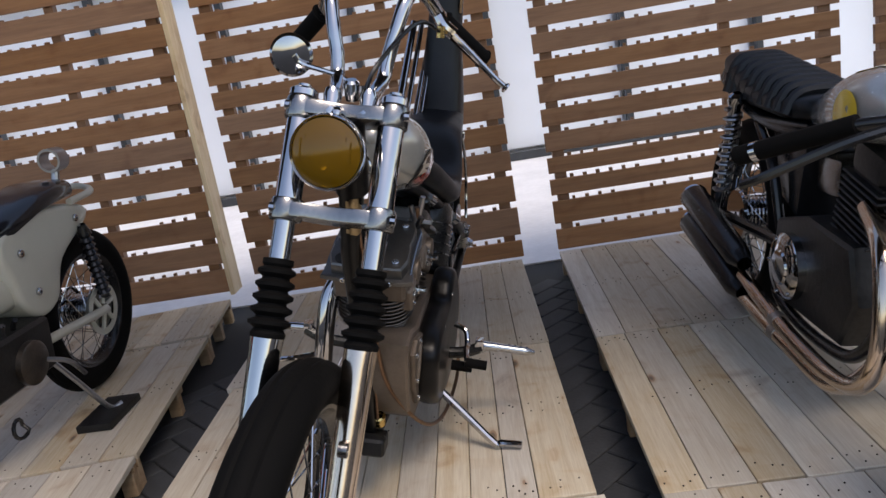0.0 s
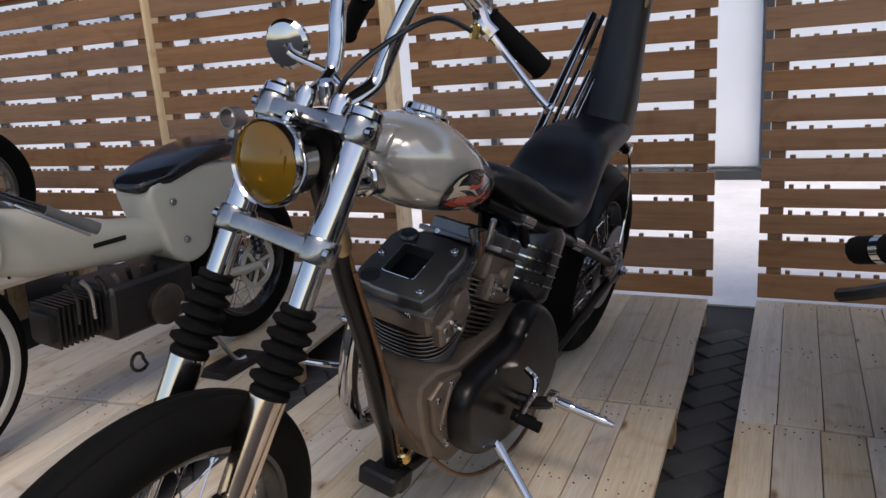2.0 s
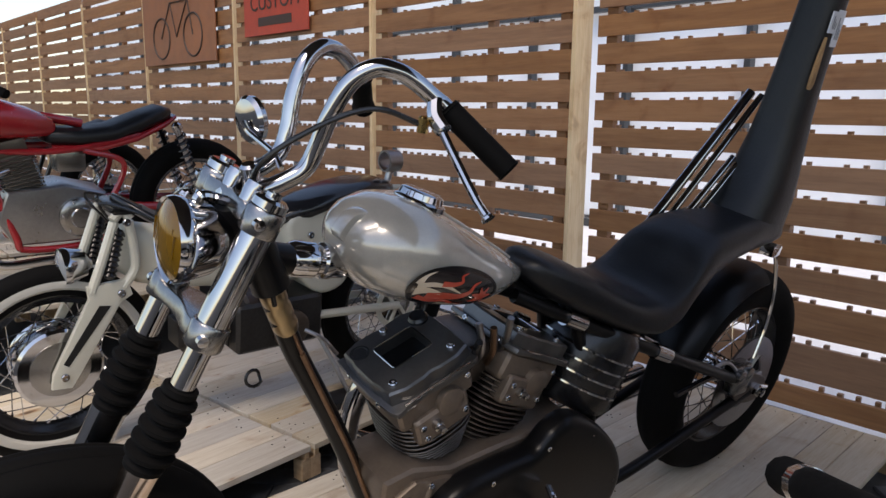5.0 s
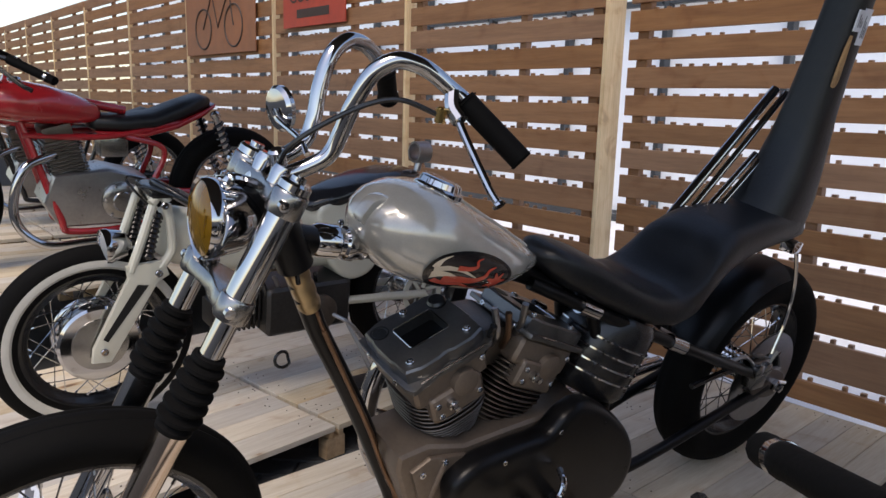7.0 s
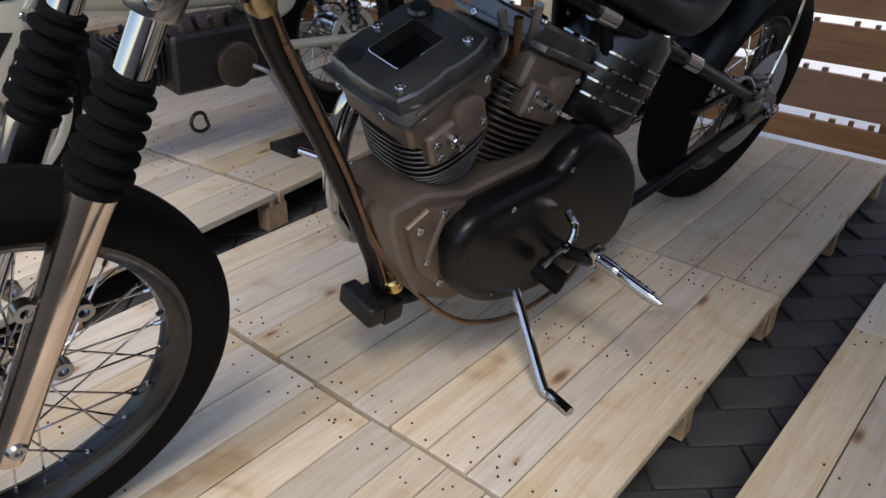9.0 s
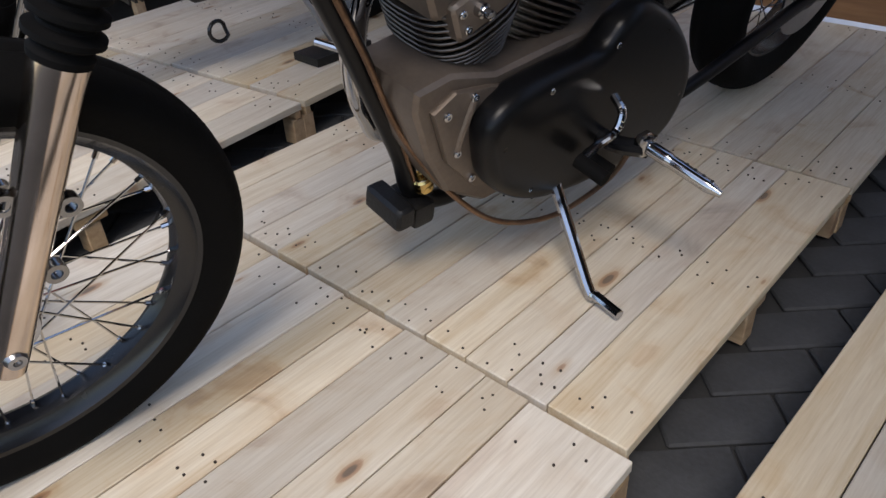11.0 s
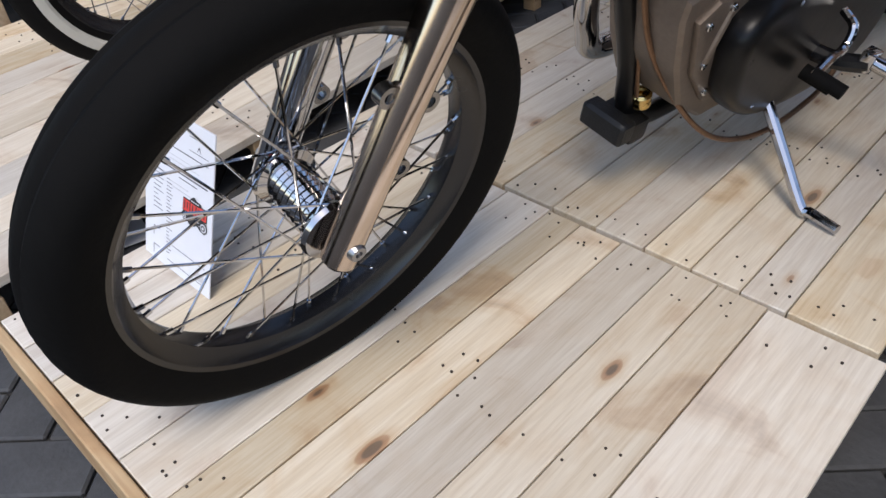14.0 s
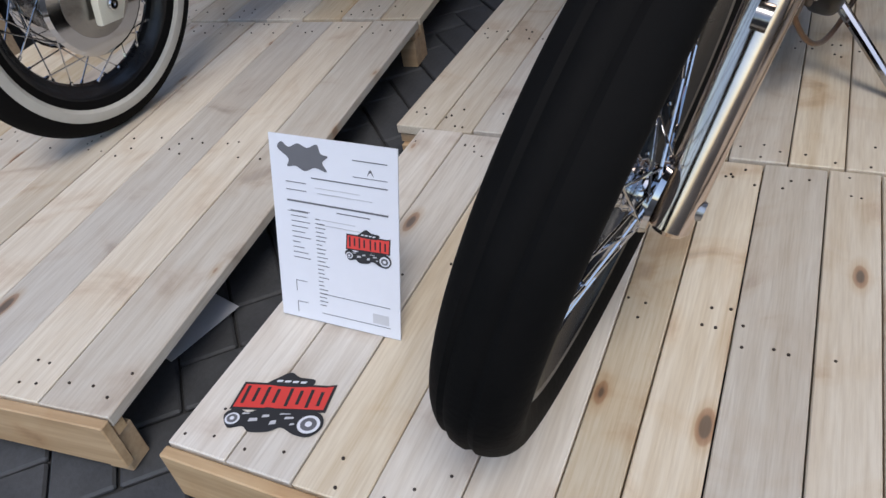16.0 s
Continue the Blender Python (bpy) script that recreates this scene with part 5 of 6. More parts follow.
# ---- cafe racers ----
def cafe(B, label, paint, rim_mat, frame_mat, tank_mat, stripe=None, twin=False, knobs=False, bar_y=0.0, bar_z=0.0, low=0.0, wb=1.30, fore=0.0, wide=1.0):
    b = thing("motorcycle", label, "motorcycle", B)
    R = 0.305
    wheel(b, (0, -wb, R), R + 0.005, 0.10, 0.22, 0.06, rim_mat, 36, 0.05, 0.12, "front_wheel", knobs=knobs)
    wheel(b, (0, 0, R), R, 0.125, 0.205, 0.08, rim_mat, 36, 0.06, 0.13, "rear_wheel")
    fr = tube_bm([(0, -wb + 0.33, 0.80), (0, -0.8, 0.74), (0, -0.5, 0.68)], 0.02, 12)
    for s in (-1, 1):
        tube_bm([(s * 0.02, -wb + 0.35, 0.74), (s * 0.07, -wb + 0.42, 0.50), (s * 0.11, -wb + 0.50, 0.24), (s * 0.11, -0.75, 0.17), (s * 0.10, -0.45, 0.19), (s * 0.09, -0.40, 0.34)], 0.015, 12, fr)
        tube_bm([(s * 0.06, -0.62 + fore, 0.70 + low), (s * 0.09, -0.3 + fore, 0.70 + low), (s * 0.08, 0.02 + fore, 0.76 + low)], 0.013, 10, fr)
        tube_bm([(s * 0.09, -0.42, 0.34), (s * 0.10, -0.36, 0.52), (s * 0.09, -0.22 + fore, 0.70 + low)], 0.013, 10, fr)
    part("frame", fr, frame_mat, b, "painted tube frame")
    for s in (-1, 1):
        part("swing_arm", tube_bm([(s * 0.095, -0.42, 0.33), (s * 0.1, 0.02, R)], 0.018, 10, smooth=False), frame_mat, b)
        m = Matrix.Translation((s * 0.125, -0.02, 0.34)) @ Vector((0, -0.33, 1)).to_track_quat("Z", "Y").to_matrix().to_4x4()
        sh = part("rear_damper", lathe_bm([(0, 0.012), (0.03, 0.012), (0.03, 0.018), (0.34, 0.018), (0.35, 0.024), (0.37, 0.024), (0.38, 0.012)], m=m, steps=18), CHROME, b, "chrome rear damper")
        coil = [m @ Vector((0.025 * math.cos(k * 0.9), 0.025 * math.sin(k * 0.9), 0.05 + 0.0042 * k)) for k in range(68)]
        part("spring", tube_bm(coil, 0.0045, 6, smooth=False), BLACK if not stripe else STEEL, sh)
        u = Vector((0, 0.40, 0.92)).normalized()
        p0 = Vector((s * 0.095, -wb, R))
        part("fork_leg", tube_bm([p0 - u * 0.03, p0 + u * 0.30], 0.024, 16, smooth=False), ALLOY, b, "alloy fork leg")
        part("fork_tube", tube_bm([p0 + u * 0.29, p0 + u * 0.60], 0.018, 16, smooth=False), CHROME, b)
    for h in (0.45, 0.58):
        q = Vector((0, -wb, R)) + Vector((0, 0.4, 0.92)).normalized() * h
        part("fork_clamp", box_bm(-0.12, 0.12, q.y - 0.03, q.y + 0.03, q.z - 0.014, q.z + 0.014, 0.008), BLACK, b)
    H = Matrix.Translation((0, -wb + 0.13, 0.73)) @ Euler((radians(90), 0, 0)).to_matrix().to_4x4()
    hl = part("headlight", lathe_bm([(0, 0.07), (0.003, 0.076), (-0.014, 0.078), (-0.07, 0.06), (-0.1, 0.02), (-0.1, 0)], m=H, steps=36), CHROME, b, "round headlight")
    part("lens", lathe_bm([(0.001, 0.07), (0.012, 0.04), (0.016, 0)], m=H, steps=36), CLEAR, hl)
    bar = part("handlebar", tube_bm([(-0.34, bar_y - wb + 0.42, bar_z + 0.852), (-0.25, bar_y - wb + 0.33, bar_z + 0.895), (-0.15, bar_y - wb + 0.26, bar_z + 0.91), (0, bar_y - wb + 0.24, bar_z + 0.91), (0.15, bar_y - wb + 0.26, bar_z + 0.91), (0.25, bar_y - wb + 0.33, bar_z + 0.895), (0.34, bar_y - wb + 0.42, bar_z + 0.852)], 0.011, 12), BLACK, b, "flat black handlebar")
    for s in (-1, 1):
        part("grip", tube_bm([(s * 0.245, bar_y - wb + 0.326, bar_z + 0.897), (s * 0.255, bar_y - wb + 0.336, bar_z + 0.892), (s * 0.362, bar_y - wb + 0.443, bar_z + 0.841), (s * 0.367, bar_y - wb + 0.447, bar_z + 0.839)], 0.0175, 12), RUBBER, bar, "black rubber grip")
        part("grip_ring", tube_bm([(s * 0.345, bar_y - wb + 0.426, bar_z + 0.849), (s * 0.352, bar_y - wb + 0.433, bar_z + 0.8455)], 0.0185, 12, smooth=False), CHROME, bar)
        part("lever", tube_bm([(s * 0.21, bar_y - wb + 0.27, bar_z + 0.90), (s * 0.28, bar_y - wb + 0.28, bar_z + 0.875), (s * 0.36, bar_y - wb + 0.34, bar_z + 0.82), (s * 0.385, bar_y - wb + 0.375, bar_z + 0.80)], 0.0085, 8), BLACK, bar)
    bar.scale.x = wide
    # tank and seat
    secs = []
    for y, zc, hh, hw in ((-0.97, 0.79, 0.015, 0.03), (-0.955, 0.79, 0.05, 0.08), (-0.9, 0.79, 0.075, 0.12), (-0.8, 0.785, 0.085, 0.135), (-0.7, 0.775, 0.08, 0.125), (-0.6, 0.76, 0.065, 0.10), (-0.52, 0.745, 0.045, 0.08), (-0.50, 0.742, 0.02, 0.05)):
        secs.append([(hw * math.copysign(abs(math.cos(a)) ** 0.8, math.cos(a)), y, low + zc + hh * math.copysign(abs(math.sin(a)) ** 0.8, math.sin(a))) for a in [2 * math.pi * k / 32 for k in range(32)]])
    tank = part("fuel_tank", loft_bm(secs), tank_mat, b, "painted fuel tank", sharp=70)
    part("filler_cap", lathe_bm([(0, 0.03), (0.012, 0.03), (0.018, 0.024), (0.02, 0)], "Z", (0, -0.82, low + 0.866), 24), CHROME, tank)
    if stripe:
        st = bmesh.new()
        rows = []
        for y, zc, hh, hw in ((-0.962, 0.79, 0.04, 0.065), (-0.9, 0.79, 0.0765, 0.122), (-0.8, 0.785, 0.0865, 0.137), (-0.7, 0.775, 0.0815, 0.127), (-0.6, 0.76, 0.0665, 0.102), (-0.525, 0.746, 0.048, 0.084)):
            row = []
            for k in range(9):
                a = radians(62 + 7 * k)
                row.append((hw * math.copysign(abs(math.cos(a)) ** 0.8, math.cos(a)), y, low + zc + hh * abs(math.sin(a)) ** 0.8))
            rows.append([st.verts.new(q) for q in row])
        for r0, r1 in zip(rows, rows[1:]):
            for k in range(8):
                st.faces.new((r0[k], r0[k + 1], r1[k + 1], r1[k]))
        part("stripe", st, stripe, tank, "broad yellow stripe")
        for sgn in (-1, 1):
            part("tank_flash", lathe_bm([(0.0, 0.0), (0.002, 0.045), (0.0, 0.05)], m=Matrix.Translation((sgn * 0.1335, -0.79, low + 0.77)) @ Vector((sgn, 0, 0.0)).to_track_quat("Z", "Y").to_matrix().to_4x4(), steps=24), stripe, tank)
    secs = []
    for y, top, bot, hw in ((-0.53, 0.76, 0.73, 0.06), (-0.50, 0.785, 0.72, 0.085), (-0.35, 0.785, 0.715, 0.10), (-0.18, 0.80, 0.73, 0.11), (-0.02, 0.85, 0.77, 0.10), (0.10, 0.885, 0.81, 0.085), (0.16, 0.875, 0.83, 0.06), (0.18, 0.86, 0.845, 0.02)):
        secs.append([(hw * math.copysign(abs(math.cos(a)) ** 0.6, math.cos(a)), y, low + (top + bot) / 2 + (top - bot) / 2 * math.copysign(abs(math.sin(a)) ** 0.7, math.sin(a))) for a in [2 * math.pi * k / 24 for k in range(24)]])
    seat = part("seat", loft_bm(secs), LEATHER, b, "black leather seat", sharp=70)
    if stripe:
        for k in range(9):
            y = -0.42 + 0.055 * k
            part("seat_rib", tube_bm([(-0.1, y, low + 0.735 + 0.004 * k), (-0.07, y, low + 0.785 + 0.009 * k), (0, y, low + 0.796 + 0.0095 * k), (0.07, y, low + 0.785 + 0.009 * k), (0.1, y, low + 0.735 + 0.004 * k)], 0.016, 8), LEATHER, seat)
    secs = []
    for y, top, bot, hw in ((-0.50, 0.722, 0.70, 0.08), (-0.25, 0.722, 0.69, 0.105), (-0.05, 0.765, 0.73, 0.105), (0.12, 0.82, 0.79, 0.09), (0.2, 0.845, 0.825, 0.05)):
        secs.append([(hw * math.copysign(abs(math.cos(a)) ** 0.5, math.cos(a)), y, low + (top + bot) / 2 + (top - bot) / 2 * math.copysign(abs(math.sin(a)) ** 0.5, math.sin(a))) for a in [2 * math.pi * k / 20 for k in range(20)]])
    pan = part("seat_pan", loft_bm(secs), paint, b, "painted seat pan", sharp=60)
    for o in (tank, seat, pan):
        o.location.y += fore
    if not stripe:
        for o in (seat, pan):
            o.scale.y = 0.76
            o.location.y += 0.18 * 0.24
        tank.location.y += 0.19
        tank.location.z += 0.045
    if stripe:
        part("side_cover", slab_bm([(-0.50 + fore, 0.69 + low), (-0.28 + fore, 0.69 + low), (-0.36 + fore * 0.5, 0.44), (-0.46 + fore * 0.5, 0.40)], -0.075, 0.075, 0.012), BLACK, b)
    # engine
    e = slab_bm([(-0.86, 0.30), (-0.80, 0.19), (-0.5, 0.19), (-0.42, 0.28), (-0.44, 0.40), (-0.6, 0.44), (-0.82, 0.42)], -0.115, 0.115, 0.02, seg=3)
    eng = part("engine", e, DARK_ENGINE if stripe else STEEL, b, "alloy engine block")
    for s in (-1, 1):
        cv = part("engine_cover", lathe_bm([(0.112, 0.085), (0.135, 0.085), (0.142, 0.075), (0.145, 0.045), (0.15, 0.04), (0.152, 0)], m=Matrix.Translation((0, -0.55, 0.30)) @ (Euler((0, radians(90 * s), 0)).to_matrix().to_4x4()), steps=32), CHROME if stripe else ALLOY, eng, "polished round engine cover")
        for k in range(6):
            bolt(cv, (s * 0.142, -0.55 + 0.074 * math.cos(k), 0.30 + 0.074 * math.sin(k)), (s, 0, 0), 0.9)
    m = Matrix.Translation((0, -0.74, 0.40)) @ Euler((radians(14), 0, 0)).to_matrix().to_4x4()
    for k in range(11):
        fb = box_bm(-0.085, 0.085, -0.08, 0.08, 0.015 * k, 0.015 * k + 0.006, 0.002, seg=1)
        fb.transform(m)
        part("fin", fb, DARK_ENGINE if stripe else ALLOY, eng)
    hd = box_bm(-0.07, 0.07, -0.065, 0.065, 0.0, 0.165, 0.01)
    box_bm(-0.08, 0.08, -0.06, 0.06, 0.165, 0.23, 0.02, hd)
    hd.transform(m)
    part("cylinder", hd, DARK_ENGINE if stripe else ALLOY_DARK, eng)
    part("carburettor", box_bm(-0.05, 0.06, -0.62, -0.5, 0.48, 0.57, 0.02), ALLOY, eng)
    for s in ((-1,) if twin else (1,)):
        n = 2 if twin else 1
        for k in range(n):
            dz, dx = 0.055 * k, 0.028 * k
            x = s * (0.10 + dx)
            part("header_pipe", tube_bm([(x * 0.6, -0.80, 0.50), (x, -0.93 - 0.04 * k, 0.44), (x * 1.1, -0.97 - 0.04 * k, 0.25), (s * 0.145, -0.88 - 0.04 * k, 0.135 + dz * 0.4), (s * (0.155), -0.70, 0.13 + dz * 0.5), (s * 0.16, -0.35, 0.16 + dz)], 0.019, 14), COPPER if twin else CHROME, b, "heat-tinted header pipe")
            part("pipe_band", tube_bm([(s * 0.155, -0.60, 0.138 + dz * 0.6), (s * 0.156, -0.57, 0.14 + dz * 0.6)], 0.022, 14, smooth=False), STEEL, b)
            z0 = 0.17 + 0.085 * k
            mf = part("muffler", lathe_bm([(0, 0.02), (0.03, 0.03), (0.05, 0.036), (0.42, 0.043), (0.46, 0.043), (0.46, 0.036), (0.40, 0.034), (0.40, 0)], m=Matrix.Translation((s * 0.165, -0.37, z0)) @ Vector((s * 0.02, 1, 0.22)).to_track_quat("Z", "Y").to_matrix().to_4x4(), steps=28), BLACK if twin else CHROME, b, "straight muffler with a bright rolled end")
            part("muffler_rim", lathe_bm([(0.455, 0.043), (0.462, 0.045), (0.466, 0.041), (0.46, 0.036)], m=Matrix.Translation((s * 0.165, -0.37, z0)) @ Vector((s * 0.02, 1, 0.22)).to_track_quat("Z", "Y").to_matrix().to_4x4(), steps=28), CHROME, mf)
    part("side_stand", tube_bm([(0.12, -0.5, 0.2), (0.2, -0.5, 0.10), (0.27, -0.48, -0.02)], 0.009, 8), STEEL, b)
    return b


cafe(pose(-3.27, 0.98, 0.24) @ pose(0, 0, 0, 0, 0, -2) @ pose(0, 0, 0, 0, 7, 0) @ Matrix.Scale(1.11, 4), "red cafe racer with black humped seat on a pine stand", RED, ALLOY, RED, RED, low=-0.12, fore=-0.30)
cafe(pose(-4.65, 1.0, 0.24) @ pose(0, 0, 0, 0, 0, -2) @ pose(0, 0, 0, 0, 7, 0), "red cafe racer with black frame and seat on a pine stand", RED, ALLOY, BLACK, RED, low=-0.13, fore=-0.16)
cafe(pose(0.70, 0.98, 0) @ pose(0, 0, 0, 0, 0, 0) @ pose(0, 0, 0, 0, 6, 0) @ Matrix.Scale(1.05, 4), "black cafe racer with silver tank, yellow stripe and stacked mufflers", BLACK, BLACK, BLACK, SILVER, YELLOW, True, True, -0.027, -0.182, -0.075, 1.42, wide=1.12)


# ---- papers and signs ----
def emblem(parent, x, y, w, m):
    """A small printed emblem: red banner over a dark machine shape; no lettering."""
    def put(bm, mat, nm):
        bm.transform(m)
        return part(nm, bm, mat, parent, smooth=False)
    def flat(pts, z0, mat, nm, per=3, smooth=True):
        pts = [(x + w * u, y + w * v) for u, v in pts]
        return put(slab_bm(round_line(pts, per) if smooth else pts, z0, z0 + 0.0004, plane="XY"), mat, nm)
    flat([(-0.03, 0.28), (1.02, 0.32), (1.04, 0.68), (0.95, 0.66), (0.0, 0.64)], 0.0003, PRINT_BLACK, "banner_edge", smooth=False)
    flat([(0, 0.31), (0.99, 0.35), (1.01, 0.65), (0.93, 0.63), (0.03, 0.61)], 0.0007, PRINT_RED, "banner", smooth=False)
    for k in range(8):
        u = 0.06 + 0.115 * k + (0.03 if k > 3 else 0)
        h0, h1 = 0.36 + 0.03 * (k % 2), 0.57 + 0.02 * ((k + 1) % 2)
        flat([(u, h0), (u + 0.035, h0), (u + 0.04, h1), (u + 0.004, h1)], 0.0011, PRINT_BLACK, "banner_bar", smooth=False)
    flat([(-0.05, 0.2), (0.06, 0.3), (0.2, 0.25), (0.38, 0.33), (0.6, 0.30), (0.75, 0.33), (0.98, 0.3), (1.05, 0.15), (0.95, 0.02), (0.78, 0.03), (0.62, 0.1), (0.5, 0.04), (0.3, 0.02), (0.2, 0.08), (0.05, 0.05)], 0.0011, PRINT_BLACK, "engine_shape", 4)
    for cu, cv, r in ((0.90, 0.16, 0.12), (0.06, 0.16, 0.08)):
        ring = [(cu + r * math.cos(a), cv + r * 0.9 * math.sin(a)) for a in [k * math.pi / 9 for k in range(18)]]
        flat(ring, 0.0015, PAPER, "wheel_shape", smooth=False)
        flat([(cu + (u - cu) * 0.72, cv + (v - cv) * 0.72) for u, v in ring], 0.0019, PRINT, "wheel_shape", smooth=False)
        flat([(cu + (u - cu) * 0.3, cv + (v - cv) * 0.3) for u, v in ring], 0.0023, PAPER, "wheel_shape", smooth=False)
    flat([(0.28, 0.62), (0.36, 0.72), (0.48, 0.80), (0.6, 0.74), (0.78, 0.72), (0.72, 0.62)], 0.0011, PRINT_BLACK, "crest_shape")
    for k in range(4):
        flat([(0.36 + 0.09 * k, 0.66), (0.42 + 0.09 * k, 0.665), (0.43 + 0.09 * k, 0.69), (0.365 + 0.09 * k, 0.685)], 0.0015, PAPER, "crest_line", smooth=False)
    for u, v, a, c in ((0.24, 0.14, 0.10, 0.05), (0.37, 0.20, 0.08, 0.04), (0.48, 0.12, 0.07, 0.06), (0.62, 0.20, 0.10, 0.035), (0.55, 0.25, 0.12, 0.02), (0.14, 0.22, 0.09, 0.025), (0.70, 0.13, 0.05, 0.03)):
        flat([(u, v), (u + a, v + 0.015), (u + a * 0.9, v + c), (u + a * 0.1, v + c * 0.8)], 0.0015, FAINT, "shape_line", smooth=False)


def info_sheet():
    t = thing("info_sheet", "white printed show sheet with grey form lines standing on the boards", "paper", pose(-1.0161, -0.5769, 0.0055, 90 - SHEET_LEAN, 1.5, 2.22) @ Matrix.Scale(0.942, 4))
    part("sheet", box_bm(0, 0.211, 0, 0.297, -0.0022, 0.0, 0), PAPER, t, "white card sheet", smooth=False)
    rng = random.Random(3)
    def bar(x0, x1, y, h=0.0012, mat=None, nm="print_bar"):
        part(nm, box_bm(x0, x1, y, y + h, 0.0003, 0.0008), mat or PRINT, t, smooth=False)
    part("crest", slab_bm(round_line([(0.015, 0.276), (0.022, 0.286), (0.034, 0.279), (0.05, 0.286), (0.066, 0.281), (0.082, 0.288), (0.088, 0.275), (0.1, 0.272), (0.09, 0.262), (0.097, 0.249), (0.078, 0.253), (0.06, 0.246), (0.045, 0.252), (0.03, 0.25), (0.033, 0.262)], 4), 0.0003, 0.0009, plane="XY"), PRINT, t, "grey printed crest", smooth=False)
    for k in range(5):
        bar(0.03 + 0.004 * k, 0.085, 0.252 + 0.006 * k, 0.0014, PAPER, "crest_line")
    for y, x0, x1, h in ((0.248, 0.14, 0.195, 0.0008), (0.272, 0.14, 0.195, 0.0012), (0.236, 0.07, 0.195, 0.0016), (0.196, 0.025, 0.195, 0.0026), (0.188, 0.11, 0.165, 0.0014), (0.016, 0.075, 0.195, 0.0007), (0.05, 0.075, 0.195, 0.0007), (0.226, 0.025, 0.06, 0.001), (0.214, 0.025, 0.06, 0.001), (0.18, 0.025, 0.06, 0.0008)):
        bar(x0, x1, y, h)
    for k in range(22):
        bar(0.072, 0.072 + rng.uniform(0.008, 0.02), 0.03 + 0.0068 * k, 0.001)
    for k in range(10):
        bar(0.03, 0.03 + rng.uniform(0.012, 0.035), 0.105 + 0.0085 * k, 0.001)
    for y in (0.028, 0.065):
        for a in ((0.03, 0.05, 0.0), (0.03, 0.0306, 0.018)):
            part("print_bar", box_bm(a[0], a[1] if a[2] == 0 else a[0] + 0.0008, y - a[2], y + 0.0008, 0.0003, 0.0008), PRINT, t, smooth=False)
    for k in range(6):
        bar(0.075 + 0.004 * (k % 3), 0.12 + 0.01 * k, 0.165 + 0.004 * (k % 4) + 0.045 * (k % 2), 0.0008, FAINT)
    part("print_block", box_bm(0.165, 0.192, 0.02, 0.036, 0.0003, 0.0006), FAINT, t, smooth=False)
    part("print_mark", slab_bm(round_line([(0.163, 0.252), (0.168, 0.262), (0.173, 0.252), (0.168, 0.258)], 3), 0.0003, 0.0008, plane="XY"), PRINT, t, smooth=False)
    emblem(t, 0.125, 0.115, 0.07, Matrix.Identity(4))
    return t


SHEET_LEAN = 18.0
info_sheet()
st = thing("floor_sticker", "red and black printed emblem sticker on the pine boards", "sticker", pose(-0.972, -0.788, 0.0006, 0, 0, 14))
emblem(st, 0.0, 0.0, 0.13, Matrix.Identity(4))
lf = solo("leaflet", box_bm(-0.055, 0.055, -0.075, 0.075, 0.0, 0.0012), FAINT, "white paper leaflet lying on dark pavers", "paper", smooth=False)
lf.matrix_world = pose(-1.275, -0.565, GROUND_Z + 0.008, 0, 0, -12)


def sign(name, label, x0, x1, z0, z1, mat):
    t = thing(name, label, "sign", pose(x0, FENCE_Y + 0.0, z0))
    part("board", box_bm(0, x1 - x0, -0.012, -0.004, 0, z1 - z0, 0.001, seg=1), mat, t, smooth=False)
    return t


SIGN_RED = plain("faded_red_sign", (0.42, 0.06, 0.035), 0.6, 0, 0.1, 30, 0.2)
SIGN_BROWN = plain("brown_poster", (0.26, 0.105, 0.05), 0.55, 0, 0.1, 12, 0.3)
INK_DARK = plain("dark_poster_ink", (0.05, 0.03, 0.025), 0.6, 0, 0, 40, 0.2)

SG, PT = (-4.44, -3.6, 1.58), (-6.3, -4.9, 1.44)
sg = sign("red_sign", "faded red board with large lettering fixed on the slatted fence", SG[0], SG[1], SG[2], SG[2] + 0.62, SIGN_RED)
cu = bpy.data.curves.new("lettering", "FONT")
cu.body, cu.size, cu.extrude, cu.align_x = "CUSTOM", 0.16, 0.001, "CENTER"
tx = new("lettering", cu)
tx.parent = sg
tx.data.materials.append(INK_DARK)
tx.matrix_basis = pose((SG[1] - SG[0]) / 2, -0.0145, 0.17, 90, 0, 0)
part("print_bar", box_bm(0.2, SG[1] - SG[0] - 0.2, -0.0135, -0.0125, 0.06, 0.12), INK_DARK, sg, smooth=False)
pt = sign("poster", "brown poster with a dark bicycle drawing on the slatted fence", PT[0], PT[1], PT[2], PT[2] + 0.9, SIGN_BROWN)
w = PT[1] - PT[0]
for cx in (0.28, 0.72):
    part("wheel_drawing", tube_bm([(w * cx + 0.17 * math.cos(a), -0.013, 0.22 + 0.17 * math.sin(a)) for a in [k * math.pi / 12 for k in range(24)]], 0.008, 6, closed=True, smooth=False), INK_DARK, pt)
part("frame_drawing", tube_bm([(w * 0.28, -0.013, 0.22), (w * 0.42, -0.013, 0.5), (w * 0.66, -0.013, 0.5), (w * 0.5, -0.013, 0.22), (w * 0.42, -0.013, 0.5)], 0.008, 6, smooth=False), INK_DARK, pt)
part("frame_drawing", tube_bm([(w * 0.72, -0.013, 0.22), (w * 0.64, -0.013, 0.62), (w * 0.7, -0.013, 0.64)], 0.008, 6, smooth=False), INK_DARK, pt)


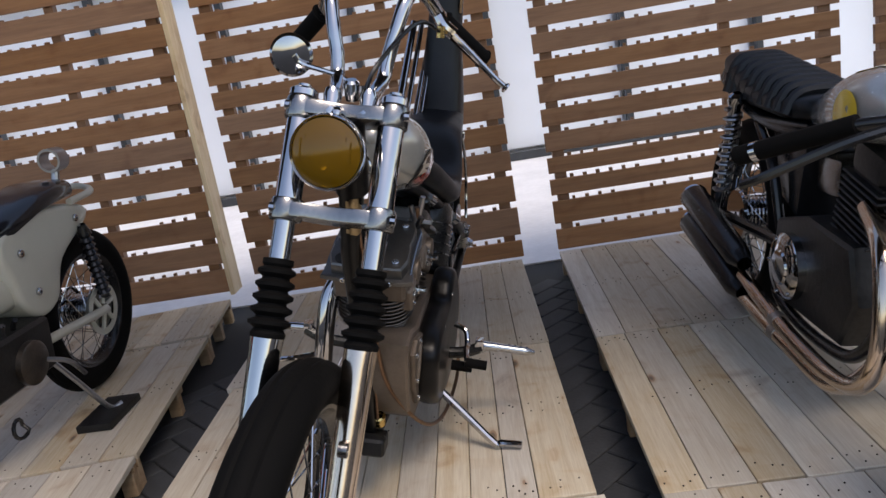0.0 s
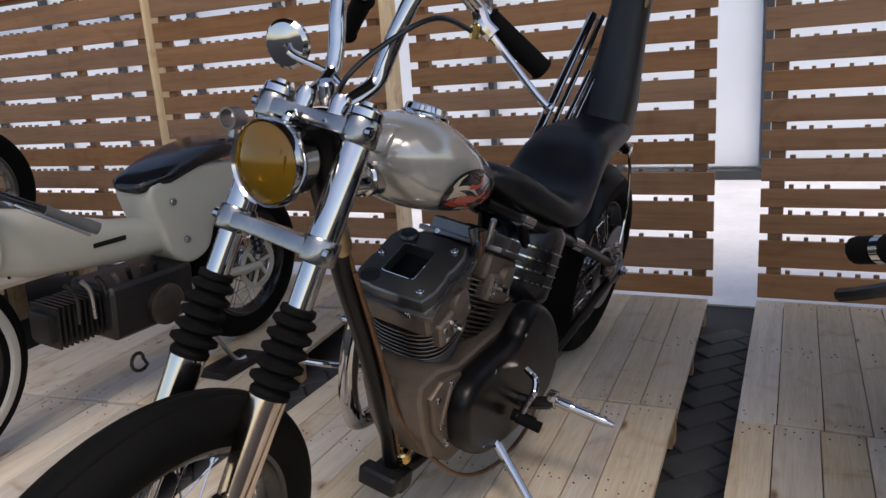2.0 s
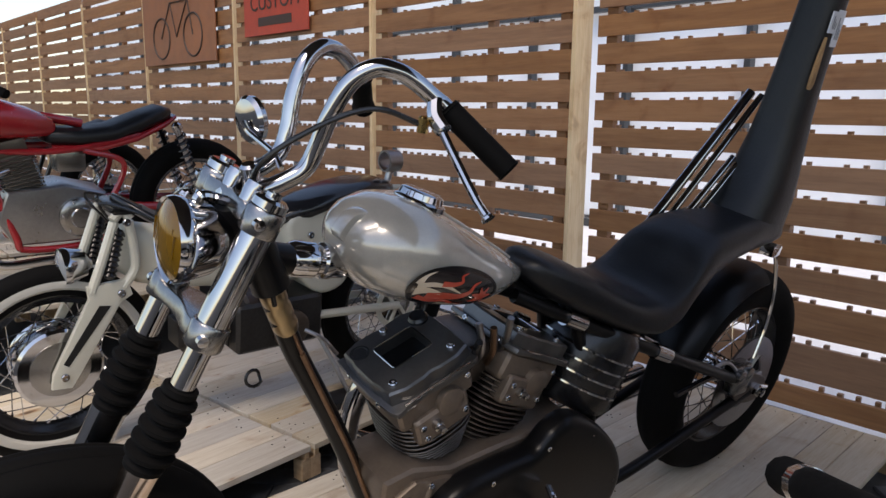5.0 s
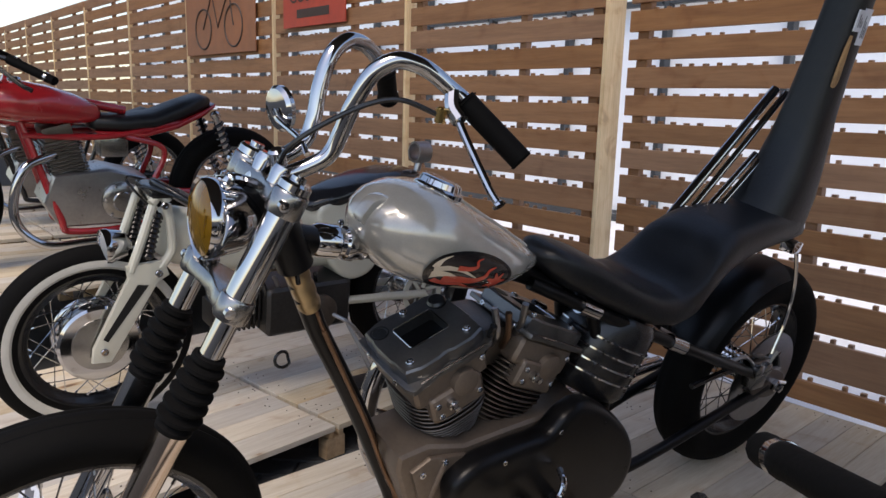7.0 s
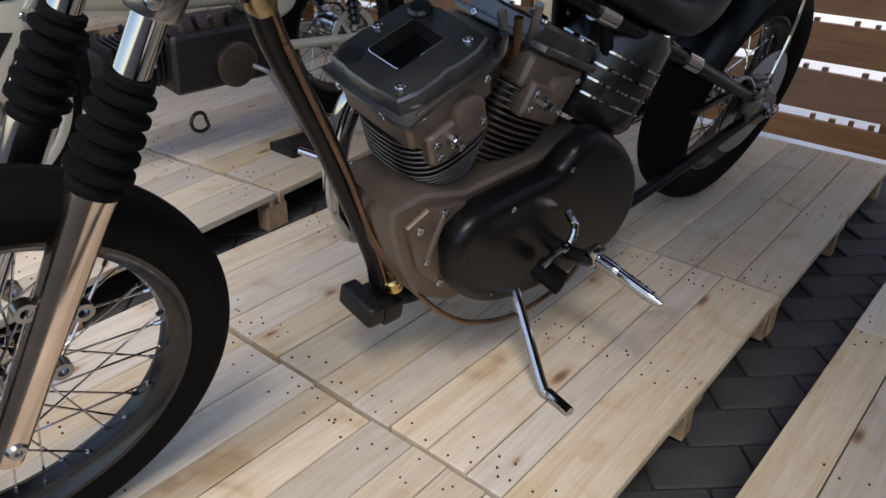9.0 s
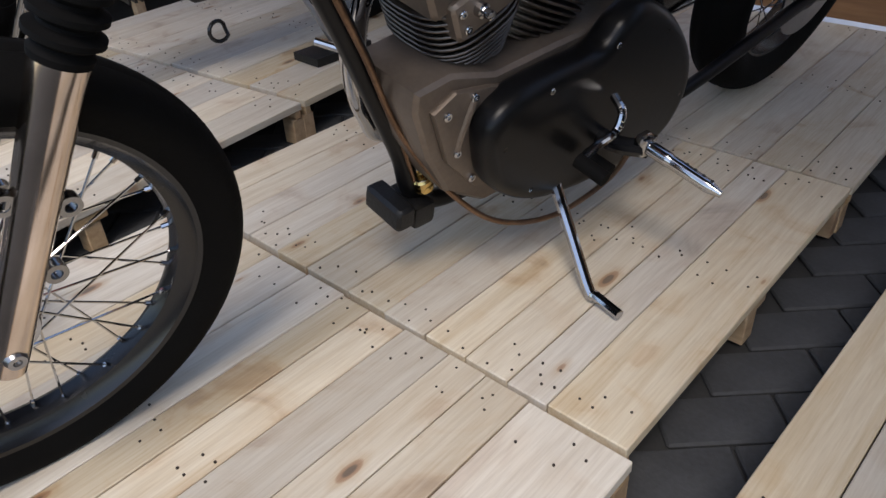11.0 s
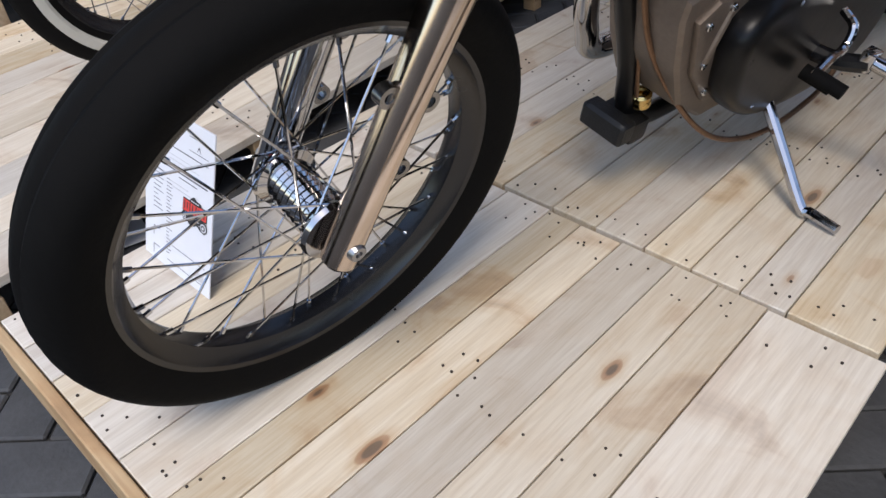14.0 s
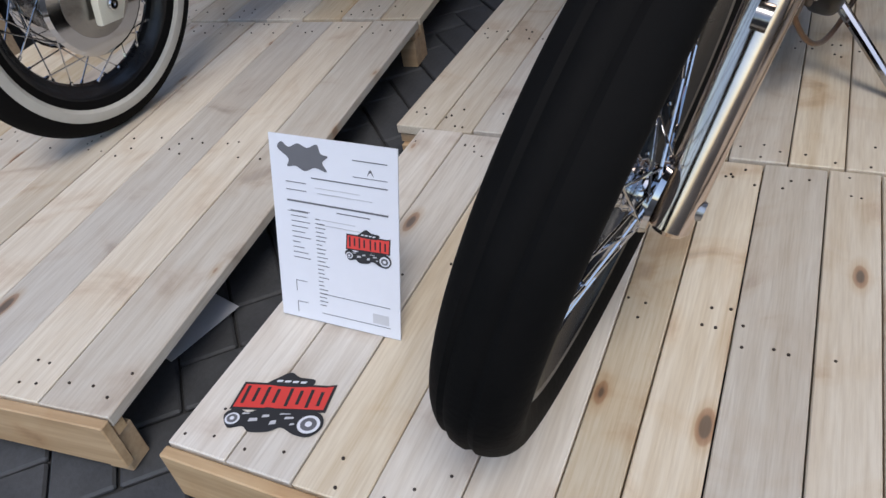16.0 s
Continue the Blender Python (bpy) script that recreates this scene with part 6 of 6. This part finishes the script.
# ---- the glazed front across the paved way ----
def shopfront():
    t = thing("shopfront", "pale glazed shopfront with dark frames across the paving", "building", pose(-20, SHOP_Y, GROUND_Z))
    part("wall", box_bm(0, 32, 0.25, 0.5, 0, 4.5), FACADE, t, "pale plastered wall behind the glazing", smooth=False)
    part("plinth", box_bm(0, 32, -0.02, 0.1, 0, 0.08, 0.01), DARK_FRAME, t, smooth=False)
    for k in range(25):
        x = 0.2 + 1.24 * k
        fr = part("window", box_bm(x, x + 1.18, 0.12, 0.135, 0.1, 3.2), SHOP_GLASS, t, "pale reflecting pane", smooth=False)
        part("frame", box_bm(x - 0.03, x + 0.03, -0.01, 0.09, 0.08, 3.3, 0.004, seg=1), DARK_FRAME, fr, smooth=False)
        part("frame", box_bm(x, x + 1.18, 0.0, 0.08, 2.2, 2.26, 0.004, seg=1), DARK_FRAME, fr, smooth=False)


SHOP_Y = 5.72
FACADE = plain("pale_plaster", (0.84, 0.86, 0.88), 0.8, 0, 0.2, 8, 0.06)
SHOP_GLASS = plain("pale_pane", (0.80, 0.85, 0.90), 0.35, 0, 0, 3, 0.05)
DARK_FRAME = plain("dark_frame", (0.05, 0.055, 0.06), 0.4, 0.3, 0, 40, 0.2)
shopfront()

# ---- herringbone pavers in the gaps between the stands, last ----
def pavers():
    rng = random.Random(5)
    bm = box_bm(-0.099, 0.099, -0.049, 0.049, -0.012, 0, 0.004, seg=1)
    me = mesh_of(bm, "paver", PAVER, smooth=False)
    count = 0
    u = 0.102
    for i in range(-60, 60):
        for j in range(-30, 30):
            for kind in (0, 1):
                # herringbone: a flat and an upright stone, stepped along both diagonals
                a, c = (i + 2 * j + 1.0, i - 2 * j + 0.5) if kind == 0 else (i + 2 * j + 0.5, i - 2 * j + 2.0)
                x, y = (a - c) * u * 0.7071, (a + c) * u * 0.7071
                gap = (-0.05 < x < 0.2 and -1.0 < y < 1.9) or (-1.5 < x < -1.0 and -1.1 < y < 1.2) or (-1.6 < x < 0.2 and -1.15 < y < -0.72)
                if not gap or count >= 300:
                    continue
                o = new("paver", me)
                o.parent = ground
                o.matrix_basis = pose(x, y, GROUND_Z - 0.001 + rng.uniform(-0.002, 0.001), rng.uniform(-0.6, 0.6), rng.uniform(-0.6, 0.6), (135 if kind else 45))
                count += 1


pavers()
